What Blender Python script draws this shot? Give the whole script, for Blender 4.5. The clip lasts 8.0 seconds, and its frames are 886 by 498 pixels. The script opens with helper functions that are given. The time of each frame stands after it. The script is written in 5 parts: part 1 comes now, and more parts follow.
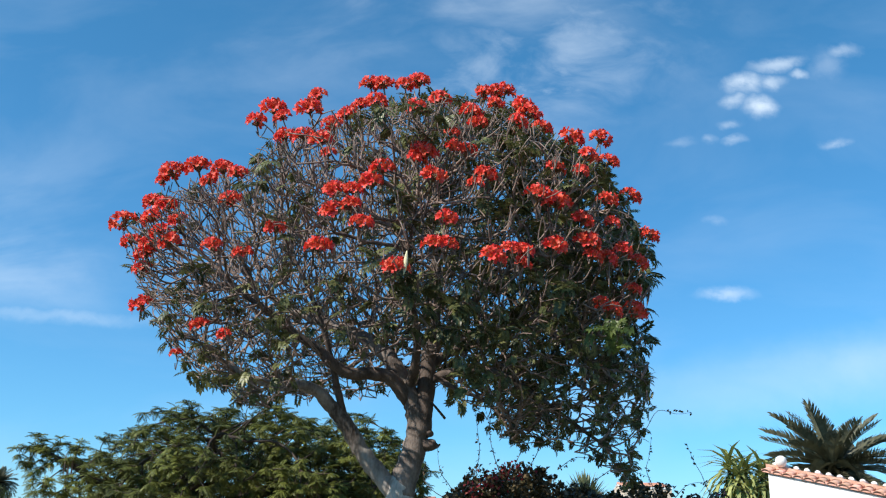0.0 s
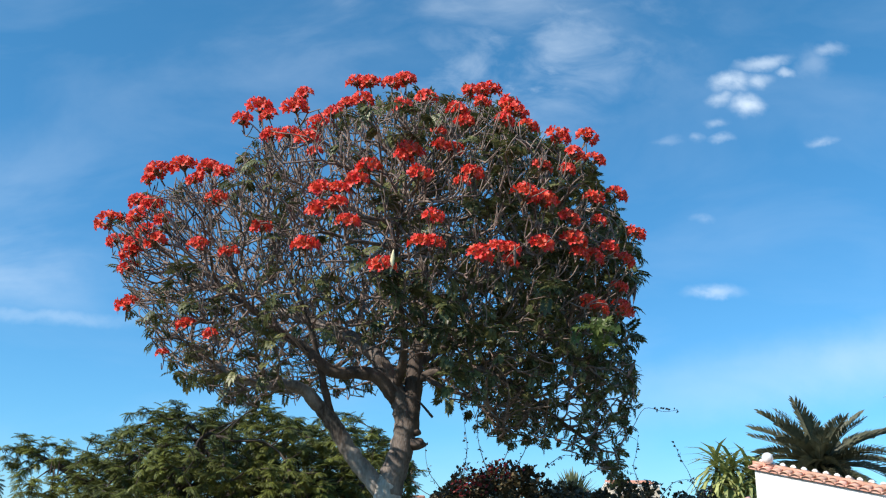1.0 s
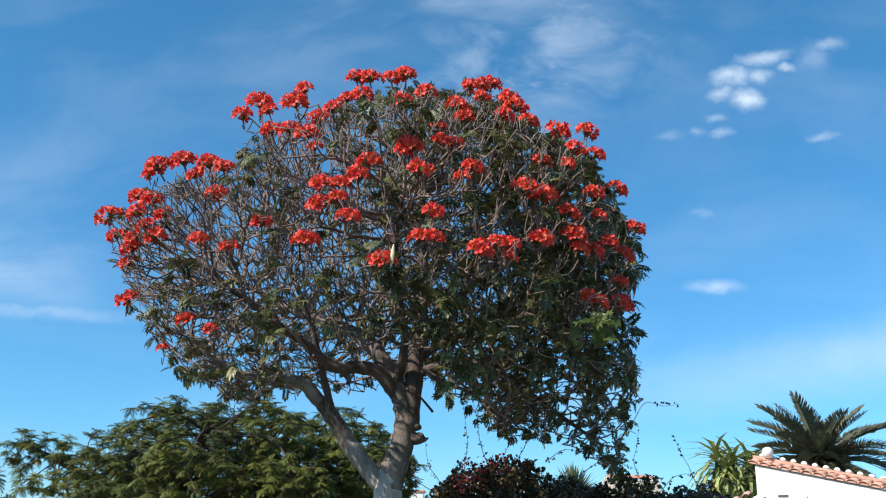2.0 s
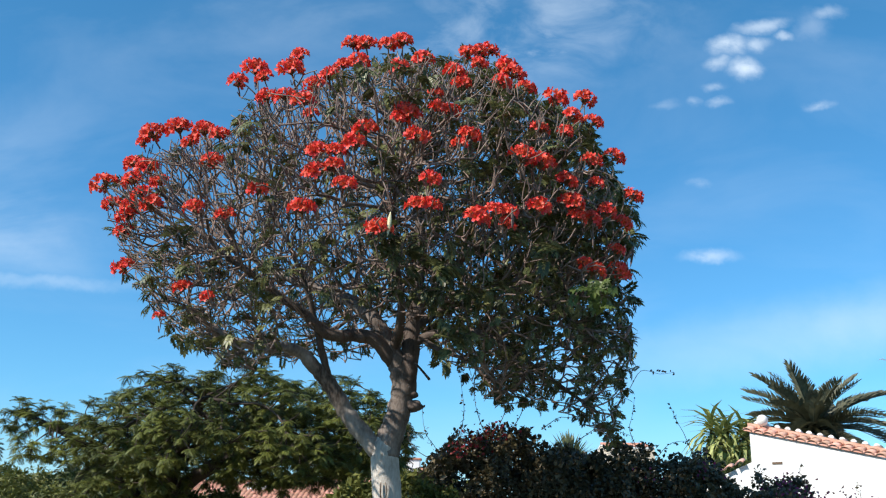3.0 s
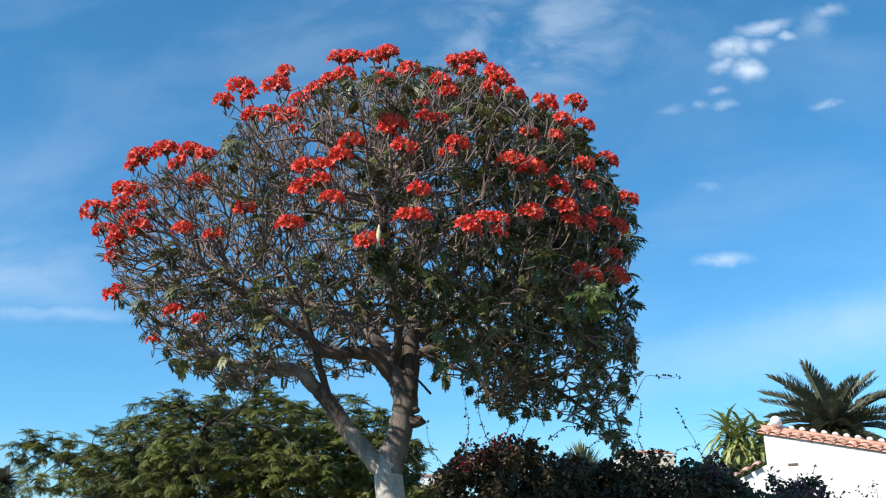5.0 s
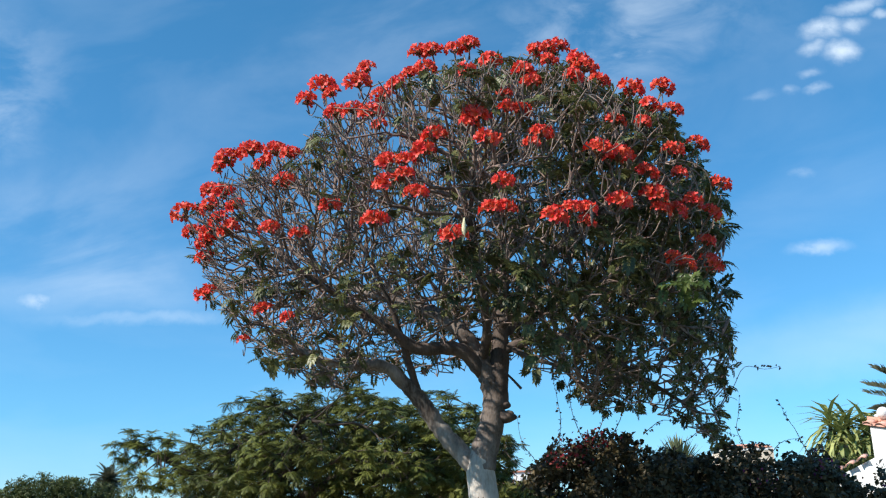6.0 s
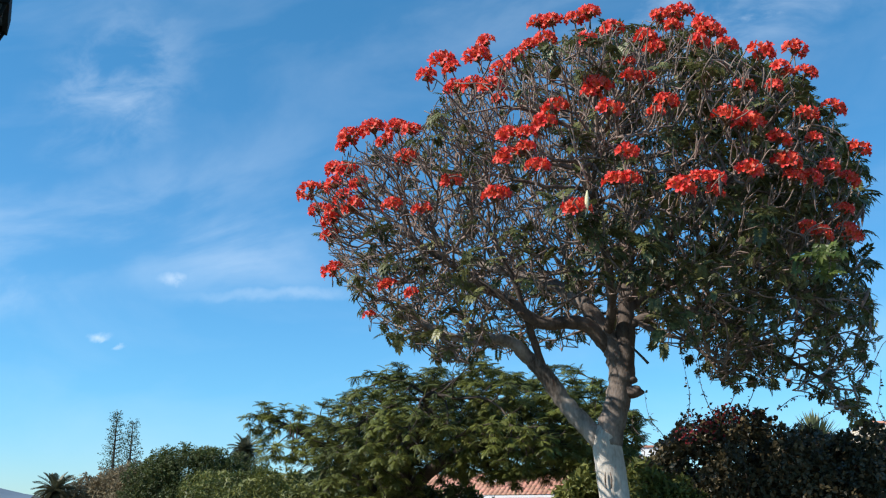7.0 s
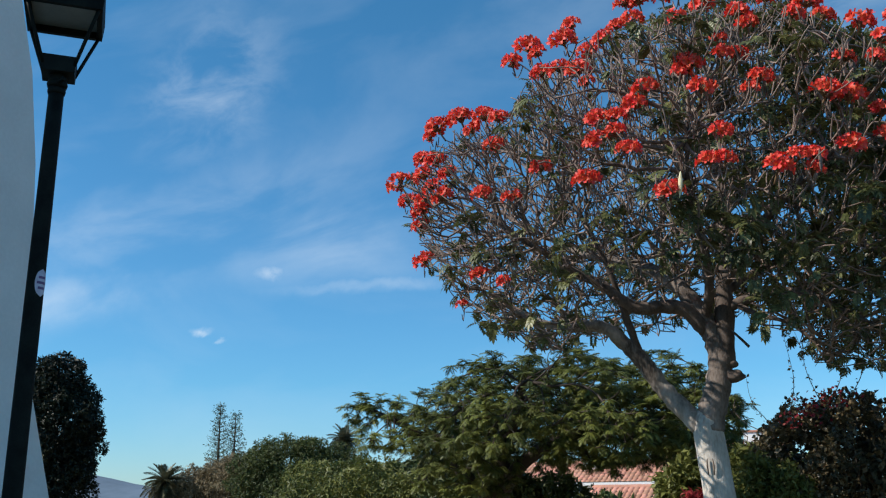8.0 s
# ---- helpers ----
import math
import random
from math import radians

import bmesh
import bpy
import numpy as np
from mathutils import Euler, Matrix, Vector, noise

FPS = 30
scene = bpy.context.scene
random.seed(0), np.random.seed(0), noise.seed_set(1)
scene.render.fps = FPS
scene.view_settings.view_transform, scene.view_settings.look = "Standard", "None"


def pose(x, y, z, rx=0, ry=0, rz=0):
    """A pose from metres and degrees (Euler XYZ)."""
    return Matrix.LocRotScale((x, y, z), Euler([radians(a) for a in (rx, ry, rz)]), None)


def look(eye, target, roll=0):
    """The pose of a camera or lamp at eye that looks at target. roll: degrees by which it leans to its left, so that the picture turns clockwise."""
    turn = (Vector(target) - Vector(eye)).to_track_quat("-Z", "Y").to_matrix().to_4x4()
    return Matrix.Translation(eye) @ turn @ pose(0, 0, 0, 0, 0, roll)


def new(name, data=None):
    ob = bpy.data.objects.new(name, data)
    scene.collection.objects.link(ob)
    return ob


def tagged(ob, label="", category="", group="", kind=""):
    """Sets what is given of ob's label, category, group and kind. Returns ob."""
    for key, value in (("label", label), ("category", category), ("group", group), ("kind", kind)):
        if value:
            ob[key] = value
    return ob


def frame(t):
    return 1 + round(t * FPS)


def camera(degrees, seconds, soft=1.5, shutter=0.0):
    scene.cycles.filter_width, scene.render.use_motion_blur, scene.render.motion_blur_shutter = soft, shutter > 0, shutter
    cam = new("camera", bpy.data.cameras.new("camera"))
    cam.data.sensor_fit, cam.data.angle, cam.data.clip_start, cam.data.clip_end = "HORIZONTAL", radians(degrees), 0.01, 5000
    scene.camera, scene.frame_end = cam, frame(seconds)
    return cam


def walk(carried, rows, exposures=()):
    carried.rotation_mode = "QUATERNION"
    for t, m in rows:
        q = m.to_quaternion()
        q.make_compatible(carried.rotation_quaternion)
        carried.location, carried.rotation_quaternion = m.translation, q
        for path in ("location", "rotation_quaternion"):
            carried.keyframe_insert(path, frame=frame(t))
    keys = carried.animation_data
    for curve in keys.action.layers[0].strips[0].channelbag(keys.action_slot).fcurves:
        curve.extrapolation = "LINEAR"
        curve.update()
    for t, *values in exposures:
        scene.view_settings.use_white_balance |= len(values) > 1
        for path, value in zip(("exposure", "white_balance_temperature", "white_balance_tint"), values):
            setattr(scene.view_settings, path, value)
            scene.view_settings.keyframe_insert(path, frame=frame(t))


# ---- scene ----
cam = camera(48.8, 8.0, soft=1.2)
PATH = [
    (0, (-0.025, -0.021, 1.648), (-0.108, 1.876, 2.278), 1.4),
    (0.5, (-0.014, -0.028, 1.645), (-0.09, 1.873, 2.262), 1.0),
    (1, (-0.008, -0.023, 1.647), (-0.067, 1.875, 2.275), 1.0),
    (1.5, (-0.006, -0.022, 1.642), (-0.056, 1.878, 2.264), 0.8),
    (2.8, (-0.009, -0.006, 1.642), (-0.088, 1.898, 2.251), 1.2),
    (3, (-0.017, 0.012, 1.636), (-0.068, 1.932, 2.195), 0.9),
    (3.5, (-0.022, 0.075, 1.627), (-0.022, 2.003, 2.16), 0.1),
    (4, (0.075, 0.129, 1.634), (-0.035, 2.042, 2.208), -0.4),
    (4.2, (0.116, 0.132, 1.629), (0.023, 2.044, 2.209), -1.0),
    (5.5, (0.183, 0.246, 1.643), (0.11, 2.155, 2.234), -1.4),
    (6, (0.167, 0.321, 1.644), (-0.084, 2.216, 2.23), -1.4),
    (6.5, (0.175, 0.334, 1.662), (-0.221, 2.211, 2.226), -0.4),
    (7, (0.162, 0.355, 1.659), (-0.338, 2.215, 2.198), -0.2),
    (7.5, (0.152, 0.378, 1.664), (-0.427, 2.218, 2.194), -0.2),
    (8, (0.151, 0.389, 1.67), (-0.528, 2.198, 2.187), -0.5),
]
walk(cam, [(t, look(e, g, r)) for t, e, g, r in PATH], [(0.0, 0.28), (5.5, 0.28), (6.5, 0.34), (7.0, 0.28), (8.0, 0.0)])


# ---- sky and sun ----
SUN_DIR = Vector((-0.63, -0.43, 0.64)).normalized()      # towards the sun
world = bpy.data.worlds.new("sky")
scene.world = world
world.use_nodes = True
wt = world.node_tree
wt.nodes.clear()


def wnode(kind, **values):
    n = wt.nodes.new(kind)
    for key, value in values.items():
        if key == "op":
            n.operation = value
        elif key in n.inputs:
            n.inputs[key].default_value = value
    return n


def wmath(op, a, b=0.0, clamp=False):
    n = wt.nodes.new("ShaderNodeMath")
    n.operation, n.use_clamp = op, clamp
    for i, v in enumerate((a, b)):
        if isinstance(v, (int, float)):
            n.inputs[i].default_value = v
        else:
            wt.links.new(v, n.inputs[i])
    return n.outputs[0]


sky = wt.nodes.new("ShaderNodeTexSky")
sky.sky_type, sky.sun_disc = "NISHITA", False
sky.sun_elevation = math.asin(SUN_DIR.z)
sky.sun_rotation = math.atan2(SUN_DIR.x, SUN_DIR.y)
sky.air_density, sky.dust_density, sky.ozone_density = 1.0, 0.3, 3.0
coord = wt.nodes.new("ShaderNodeTexCoord")
sep = wt.nodes.new("ShaderNodeSeparateXYZ")
wt.links.new(coord.outputs["Generated"], sep.inputs[0])
ahead = wmath("MAXIMUM", wmath("ABSOLUTE", sep.outputs[1]), 0.05)
cx, cz = wmath("DIVIDE", sep.outputs[0], ahead), wmath("DIVIDE", sep.outputs[2], ahead)
flat = wt.nodes.new("ShaderNodeCombineXYZ")
wt.links.new(cx, flat.inputs[0])
wt.links.new(cz, flat.inputs[1])
wt.links.new(wmath("SIGN", sep.outputs[1]), flat.inputs[2])


def sky_noise(scale, stretch, turn, detail, rough, warp):
    m = wt.nodes.new("ShaderNodeMapping")
    m.inputs["Scale"].default_value = stretch
    m.inputs["Rotation"].default_value = (0, 0, radians(turn))
    n = wnode("ShaderNodeTexNoise", Scale=scale, Detail=detail, Roughness=rough, Distortion=warp)
    wt.links.new(flat.outputs[0], m.inputs["Vector"])
    wt.links.new(m.outputs[0], n.inputs["Vector"])
    return n.outputs["Fac"]


wisp = sky_noise(4.0, (1.0, 2.2, 1.0), -18, 7.0, 0.54, 0.4)
puffy = sky_noise(26.0, (0.8, 1.3, 1.0), 10, 6.0, 0.6, 0.25)
fine_wisp = sky_noise(10.0, (1.0, 1.8, 1.0), 30, 7.0, 0.58, 0.4)


ruffle = wnode("ShaderNodeTexNoise", Scale=24.0, Detail=5.0, Roughness=0.6)
wt.links.new(flat.outputs[0], ruffle.inputs["Vector"])
ruffled = wt.nodes.new("ShaderNodeVectorMath")
ruffled.operation = "MULTIPLY_ADD"
ruffled.inputs[1].default_value = (0.034, 0.026, 0)
wt.links.new(ruffle.outputs["Color"], ruffled.inputs[0])
shifted = wt.nodes.new("ShaderNodeVectorMath")
shifted.operation = "SUBTRACT"
shifted.inputs[1].default_value = (0.017, 0.013, 0)
wt.links.new(flat.outputs[0], shifted.inputs[0])
wt.links.new(shifted.outputs[0], ruffled.inputs[2])


def cloud(x, z, rx, rz, turn, strength, grain, low, high, edge=0.15):
    """One cloud: a soft oval of the sky, broken up by a grain."""
    m = wt.nodes.new("ShaderNodeMapping")
    m.vector_type = "TEXTURE"
    m.inputs["Location"].default_value = (x, z, 1)
    m.inputs["Rotation"].default_value = (0, 0, radians(turn))
    m.inputs["Scale"].default_value = (rx, rz, 1)
    wt.links.new(ruffled.outputs[0], m.inputs["Vector"])
    length = wt.nodes.new("ShaderNodeVectorMath")
    length.operation = "LENGTH"
    wt.links.new(m.outputs[0], length.inputs[0])
    oval = wt.nodes.new("ShaderNodeMapRange")
    oval.interpolation_type = "SMOOTHSTEP"
    for i, v in ((1, 1.0), (2, edge), (3, 0.0), (4, 1.0)):
        oval.inputs[i].default_value = v
    wt.links.new(length.outputs["Value"], oval.inputs[0])
    tex = wt.nodes.new("ShaderNodeMapRange")
    tex.interpolation_type = "SMOOTHSTEP"
    tex.inputs[1].default_value, tex.inputs[2].default_value = low, high
    wt.links.new(grain, tex.inputs[0])
    return wmath("MULTIPLY", wmath("MULTIPLY", oval.outputs[0], tex.outputs[0]), strength)


CLOUDS = [
    cloud(0.329, 0.557, 0.046, 0.013, 12, 0.5, puffy, 0.25, 0.6, 0.0),
    cloud(0.356, 0.546, 0.018, 0.009, 0, 0.42, puffy, 0.25, 0.6, 0.0),
    cloud(0.291, 0.532, 0.030, 0.020, 8, 0.6, puffy, 0.22, 0.58, 0.0),
    cloud(0.322, 0.535, 0.025, 0.012, 8, 0.48, puffy, 0.25, 0.6, 0.0),
    cloud(0.308, 0.505, 0.027, 0.018, 5, 0.75, puffy, 0.15, 0.55, 0.0),
    cloud(0.277, 0.510, 0.023, 0.012, 0, 0.42, puffy, 0.25, 0.6, 0.0),
    cloud(0.272, 0.482, 0.022, 0.009, 0, 0.3, puffy, 0.25, 0.6, 0.0),
    cloud(0.276, 0.462, 0.021, 0.008, 8, 0.32, puffy, 0.25, 0.6, 0.0),
    cloud(0.249, 0.461, 0.013, 0.009, 0, 0.22, puffy, 0.25, 0.6, 0.0),
    cloud(0.218, 0.459, 0.022, 0.008, 0, 0.16, puffy, 0.25, 0.6, 0.0),
    cloud(0.405, 0.575, 0.026, 0.011, 8, 0.32, puffy, 0.25, 0.6, 0.0),
    cloud(0.386, 0.559, 0.026, 0.030, 0, 0.2, puffy, 0.25, 0.6, 0.0),
    cloud(0.385, 0.459, 0.023, 0.008, 6, 0.36, puffy, 0.25, 0.6, 0.0),
    cloud(0.255, 0.286, 0.042, 0.011, 3, 0.46, puffy, 0.2, 0.55, 0.0),
    cloud(0.249, 0.368, 0.014, 0.007, 0, 0.2, puffy, 0.25, 0.6, 0.0),
    cloud(0.42, 0.215, 0.45, 0.055, 10, 0.36, wisp, 0.0, 0.6, 0.0),
    cloud(0.06, 0.56, 0.32, 0.16, 20, 0.36, fine_wisp, 0.36, 0.80, 0.0),
    cloud(-0.02, 0.66, 0.45, 0.20, 15, 0.28, wisp, 0.30, 0.80, 0.0),
    cloud(0.05, 0.53, 0.14, 0.06, 10, 0.30, puffy, 0.45, 0.75, 0.0),
    cloud(-0.47, 0.30, 0.26, 0.075, -3, 0.34, wisp, 0.30, 0.72, 0.0),
    cloud(-0.46, 0.252, 0.20, 0.014, -3, 0.24, fine_wisp, 0.2, 0.65, 0.0),
    cloud(-0.70, 0.54, 0.16, 0.17, -60, 0.26, fine_wisp, 0.38, 0.72, 0.0),
    cloud(-0.60, 0.28, 0.035, 0.014, -5, 0.42, puffy, 0.2, 0.6, 0.0),
    cloud(-0.80, 0.36, 0.5, 0.10, 5, 0.2, wisp, 0.35, 0.7, 0.0),
    cloud(-0.693, 0.215, 0.021, 0.007, 5, 0.6, puffy, 0.2, 0.55, 0.0),
    cloud(-0.663, 0.202, 0.009, 0.005, 5, 0.5, puffy, 0.2, 0.55, 0.0),
    cloud(-0.95, 0.27, 0.3, 0.05, 3, 0.40, wisp, 0.30, 0.7, 0.0),
]
cover = CLOUDS[0]
for c in CLOUDS[1:]:
    cover = wmath("MAXIMUM", cover, c)
veil = wmath("MULTIPLY", wmath("SUBTRACT", wisp, 0.45, True), 0.3)
cover = wmath("ADD", cover, veil, True)
tint = wt.nodes.new("ShaderNodeMix")
tint.data_type, tint.blend_type = "RGBA", "MULTIPLY"
tint.inputs[0].default_value = 1.0
elev = wt.nodes.new("ShaderNodeMapRange")
elev.inputs[1].default_value, elev.inputs[2].default_value = 0.0, 0.5
wt.links.new(sep.outputs[2], elev.inputs[0])
hue = wt.nodes.new("ShaderNodeValToRGB")
hue.color_ramp.elements[0].color = (0.60, 0.80, 1.0, 1)
hue.color_ramp.elements[1].color = (0.345, 0.85, 1.0, 1)
mid_hue = hue.color_ramp.elements.new(0.25)
mid_hue.color = (0.41, 0.80, 1.0, 1)
wt.links.new(elev.outputs[0], hue.inputs[0])
wt.links.new(hue.outputs[0], tint.inputs[7])
wt.links.new(sky.outputs[0], tint.inputs[6])
blend = wt.nodes.new("ShaderNodeMix")
blend.data_type = "RGBA"
blend.inputs[7].default_value = (5.4, 6.2, 7.0, 1)
wt.links.new(cover, blend.inputs[0])
wt.links.new(tint.outputs[2], blend.inputs[6])
back = wnode("ShaderNodeBackground", Strength=0.145)
wt.links.new(blend.outputs[2], back.inputs[0])
wout = wt.nodes.new("ShaderNodeOutputWorld")
wt.links.new(back.outputs[0], wout.inputs[0])

sun_data = bpy.data.lights.new("sun", "SUN")
sun_data.energy, sun_data.angle, sun_data.color = 5.0, radians(0.53), (1.0, 0.94, 0.85)
sun = new("sun", sun_data)
sun.matrix_world = look(SUN_DIR * 60, (0, 0, 0))


# ---- materials ----
def material(name, dark, light, scale=6.0, rough=0.7, bump=0.25, stretch=(1, 1, 1), fine=9.0, thin=0.0, vary=0.0,
             island=False, metal=0.0, spec=0.4):
    """Two colours mixed by a broad and a fine grain; thin: light let through; vary: change from piece to piece."""
    m = bpy.data.materials.new(name)
    m.use_nodes = True
    t = m.node_tree
    p = t.nodes["Principled BSDF"]
    p.inputs["Roughness"].default_value, p.inputs["Metallic"].default_value = rough, metal
    p.inputs["Specular IOR Level"].default_value = spec
    tc, mp = t.nodes.new("ShaderNodeTexCoord"), t.nodes.new("ShaderNodeMapping")
    mp.inputs["Scale"].default_value = stretch
    t.links.new(tc.outputs["Object"], mp.inputs[0])
    n1, n2 = t.nodes.new("ShaderNodeTexNoise"), t.nodes.new("ShaderNodeTexNoise")
    for n, s, d in ((n1, scale, 5.0), (n2, scale * fine, 4.0)):
        n.inputs["Scale"].default_value, n.inputs["Detail"].default_value = s, d
        t.links.new(mp.outputs[0], n.inputs["Vector"])
    add = t.nodes.new("ShaderNodeMath")
    add.operation = "MULTIPLY_ADD"
    add.inputs[1].default_value = 0.45
    t.links.new(n2.outputs["Fac"], add.inputs[0])
    t.links.new(n1.outputs["Fac"], add.inputs[2])
    rmp = t.nodes.new("ShaderNodeMapRange")
    rmp.inputs[1].default_value, rmp.inputs[2].default_value = 0.48, 0.98
    t.links.new(add.outputs[0], rmp.inputs[0])
    mix = t.nodes.new("ShaderNodeMix")
    mix.data_type = "RGBA"
    mix.inputs[6].default_value, mix.inputs[7].default_value = (*dark, 1), (*light, 1)
    t.links.new(rmp.outputs[0], mix.inputs[0])
    colour = mix.outputs[2]
    if vary:
        src = t.nodes.new("ShaderNodeNewGeometry" if island else "ShaderNodeObjectInfo")
        out = src.outputs["Random Per Island" if island else "Random"]
        hs, mr = t.nodes.new("ShaderNodeHueSaturation"), t.nodes.new("ShaderNodeMapRange")
        mr.inputs[3].default_value, mr.inputs[4].default_value = 1 - vary, 1 + vary
        t.links.new(out, mr.inputs[0])
        t.links.new(mr.outputs[0], hs.inputs["Value"])
        hue = t.nodes.new("ShaderNodeMapRange")
        hue.inputs[3].default_value, hue.inputs[4].default_value = 0.5 + vary * 0.035, 0.5 - vary * 0.035
        t.links.new(out, hue.inputs[0])
        t.links.new(hue.outputs[0], hs.inputs["Hue"])
        t.links.new(colour, hs.inputs["Color"])
        colour = hs.outputs[0]
    t.links.new(colour, p.inputs["Base Color"])
    if bump:
        b = t.nodes.new("ShaderNodeBump")
        b.inputs["Strength"].default_value, b.inputs["Distance"].default_value = bump, 0.02
        t.links.new(add.outputs[0], b.inputs["Height"])
        t.links.new(b.outputs[0], p.inputs["Normal"])
    if thin:
        tr, ms = t.nodes.new("ShaderNodeBsdfTranslucent"), t.nodes.new("ShaderNodeMixShader")
        ms.inputs[0].default_value = thin
        t.links.new(colour, tr.inputs[0])
        t.links.new(p.outputs[0], ms.inputs[1])
        t.links.new(tr.outputs[0], ms.inputs[2])
        t.links.new(ms.outputs[0], t.nodes["Material Output"].inputs[0])
    return m


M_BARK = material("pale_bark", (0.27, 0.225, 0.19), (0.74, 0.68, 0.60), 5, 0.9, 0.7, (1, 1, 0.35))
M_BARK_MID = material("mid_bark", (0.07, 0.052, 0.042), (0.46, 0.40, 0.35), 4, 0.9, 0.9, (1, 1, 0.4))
# limb and neck bark: brown, darkened further to hold the crown's shade
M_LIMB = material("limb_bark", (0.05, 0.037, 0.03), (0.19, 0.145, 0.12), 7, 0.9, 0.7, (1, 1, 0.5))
M_NECK_SHADE = material("shaded_neck_bark", (0.07, 0.052, 0.043), (0.34, 0.28, 0.24), 5, 0.9, 0.9, (1, 1, 0.5))
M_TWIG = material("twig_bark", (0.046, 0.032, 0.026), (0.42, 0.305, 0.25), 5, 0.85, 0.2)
M_SCAR = material("scar_wood", (0.08, 0.055, 0.04), (0.22, 0.16, 0.12), 18, 0.95, 0.7)
M_LEAF = material("tulip_leaf", (0.045, 0.053, 0.019), (0.22, 0.225, 0.082), 1.5, 0.42, 0.0, thin=0.25, vary=0.45, island=True)
M_LEAF_ONE = material("tulip_leaf_single", (0.042, 0.052, 0.018), (0.19, 0.20, 0.07), 1.5, 0.42, 0.0, thin=0.25, vary=0.45)
M_YOUNG = material("young_leaf", (0.042, 0.068, 0.015), (0.12, 0.16, 0.035), 3, 0.45, 0.0, thin=0.25, vary=0.3)
M_PETAL = material("flame_petal", (0.68, 0.028, 0.018), (0.93, 0.12, 0.07), 9, 0.5, 0.0, thin=0.25, vary=0.2, island=True)
M_THROAT = material("flower_throat", (0.72, 0.10, 0.03), (0.88, 0.22, 0.07), 20, 0.5, 0.0, thin=0.2)
M_CALYX = material("calyx", (0.10, 0.06, 0.03), (0.22, 0.13, 0.06), 20, 0.7, 0.2)
M_POD = material("dry_pod", (0.09, 0.06, 0.05), (0.25, 0.17, 0.14), 15, 0.7, 0.3)
M_POD_PALE = material("pale_pod", (0.62, 0.52, 0.28), (0.85, 0.78, 0.50), 15, 0.6, 0.2)
M_FERN = material("feather_leaf", (0.033, 0.045, 0.011), (0.185, 0.205, 0.037), 0.8, 0.55, 0.0, thin=0.08, vary=0.45, island=True)
# brown bark darkened to carry the shadow beneath the feathery crown
M_BARK_SHADOW = material("shadowed_bark", (0.03, 0.022, 0.018), (0.10, 0.075, 0.058), 6, 0.9, 0.6, (1, 1, 0.5))
M_HEDGE = material("creeper_leaf", (0.044, 0.035, 0.017), (0.16, 0.125, 0.060), 1.2, 0.42, 0.0, thin=0.15, vary=0.5, island=True)
M_BRACT = material("purple_bract", (0.12, 0.012, 0.065), (0.27, 0.04, 0.145), 10, 0.55, 0.0, thin=0.25, vary=0.3, island=True)
M_BRACT_RED = material("red_bract", (0.25, 0.012, 0.015), (0.45, 0.05, 0.05), 10, 0.55, 0.0, thin=0.25, vary=0.3, island=True)
M_FROND = material("palm_frond", (0.06, 0.064, 0.04), (0.21, 0.20, 0.115), 1.5, 0.5, 0.0, thin=0.12, vary=0.35)
M_FROND_DRY = material("dry_frond", (0.14, 0.13, 0.06), (0.32, 0.29, 0.15), 3, 0.6, 0.0, thin=0.1, vary=0.25)
M_SWORD = material("sword_leaf", (0.22, 0.25, 0.07), (0.52, 0.53, 0.22), 2, 0.45, 0.0, thin=0.2, vary=0.3)
M_BLADE = material("grey_blade", (0.10, 0.12, 0.055), (0.24, 0.26, 0.14), 2, 0.5, 0.0, thin=0.15, vary=0.3)
M_FAR = material("far_leaf", (0.033, 0.048, 0.013), (0.115, 0.138, 0.036), 0.35, 0.55, 0.0, thin=0.15, vary=0.4, island=True)
M_FAR_LIGHT = material("far_leaf_light", (0.068, 0.082, 0.018), (0.205, 0.212, 0.05), 0.35, 0.55, 0.0, thin=0.2, vary=0.4, island=True)
M_DRY = material("dry_shrub", (0.15, 0.115, 0.065), (0.35, 0.28, 0.165), 0.6, 0.8, 0.0, thin=0.1, vary=0.35, island=True)
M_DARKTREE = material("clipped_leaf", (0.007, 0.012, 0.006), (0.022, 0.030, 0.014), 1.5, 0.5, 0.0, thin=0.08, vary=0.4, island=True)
M_NEEDLE = material("needle", (0.05, 0.085, 0.05), (0.13, 0.18, 0.11), 0.8, 0.6, 0.0, thin=0.1, vary=0.3, island=True)
M_WHITE = material("whitewash", (0.76, 0.75, 0.72), (0.87, 0.86, 0.83), 2.2, 0.9, 0.25, fine=14)
M_TILE = material("clay_tile", (0.52, 0.26, 0.18), (0.78, 0.47, 0.36), 6, 0.85, 0.3, vary=0.25)
M_TILE_FAR = material("clay_roof", (0.40, 0.18, 0.115), (0.62, 0.32, 0.225), 1.2, 0.85, 0.3, vary=0.25, island=True)
M_OCHRE = material("ochre_render", (0.62, 0.50, 0.38), (0.76, 0.64, 0.50), 2, 0.9, 0.2)
M_IRON = material("green_black_iron", (0.004, 0.005, 0.0045), (0.014, 0.017, 0.014), 12, 0.6, 0.15, spec=0.1)
M_LAMPGLASS = material("milky_panel", (0.30, 0.30, 0.27), (0.42, 0.42, 0.38), 6, 0.35, 0.0, thin=0.35)
M_STICKER = material("sticker", (0.42, 0.38, 0.48), (0.62, 0.58, 0.68), 30, 0.4, 0.0)
M_INK = material("sticker_print", (0.10, 0.06, 0.16), (0.18, 0.10, 0.24), 30, 0.5, 0.0)
M_GLASS = material("dark_glass", (0.02, 0.022, 0.025), (0.04, 0.043, 0.048), 3, 0.08, 0.0, spec=0.8)
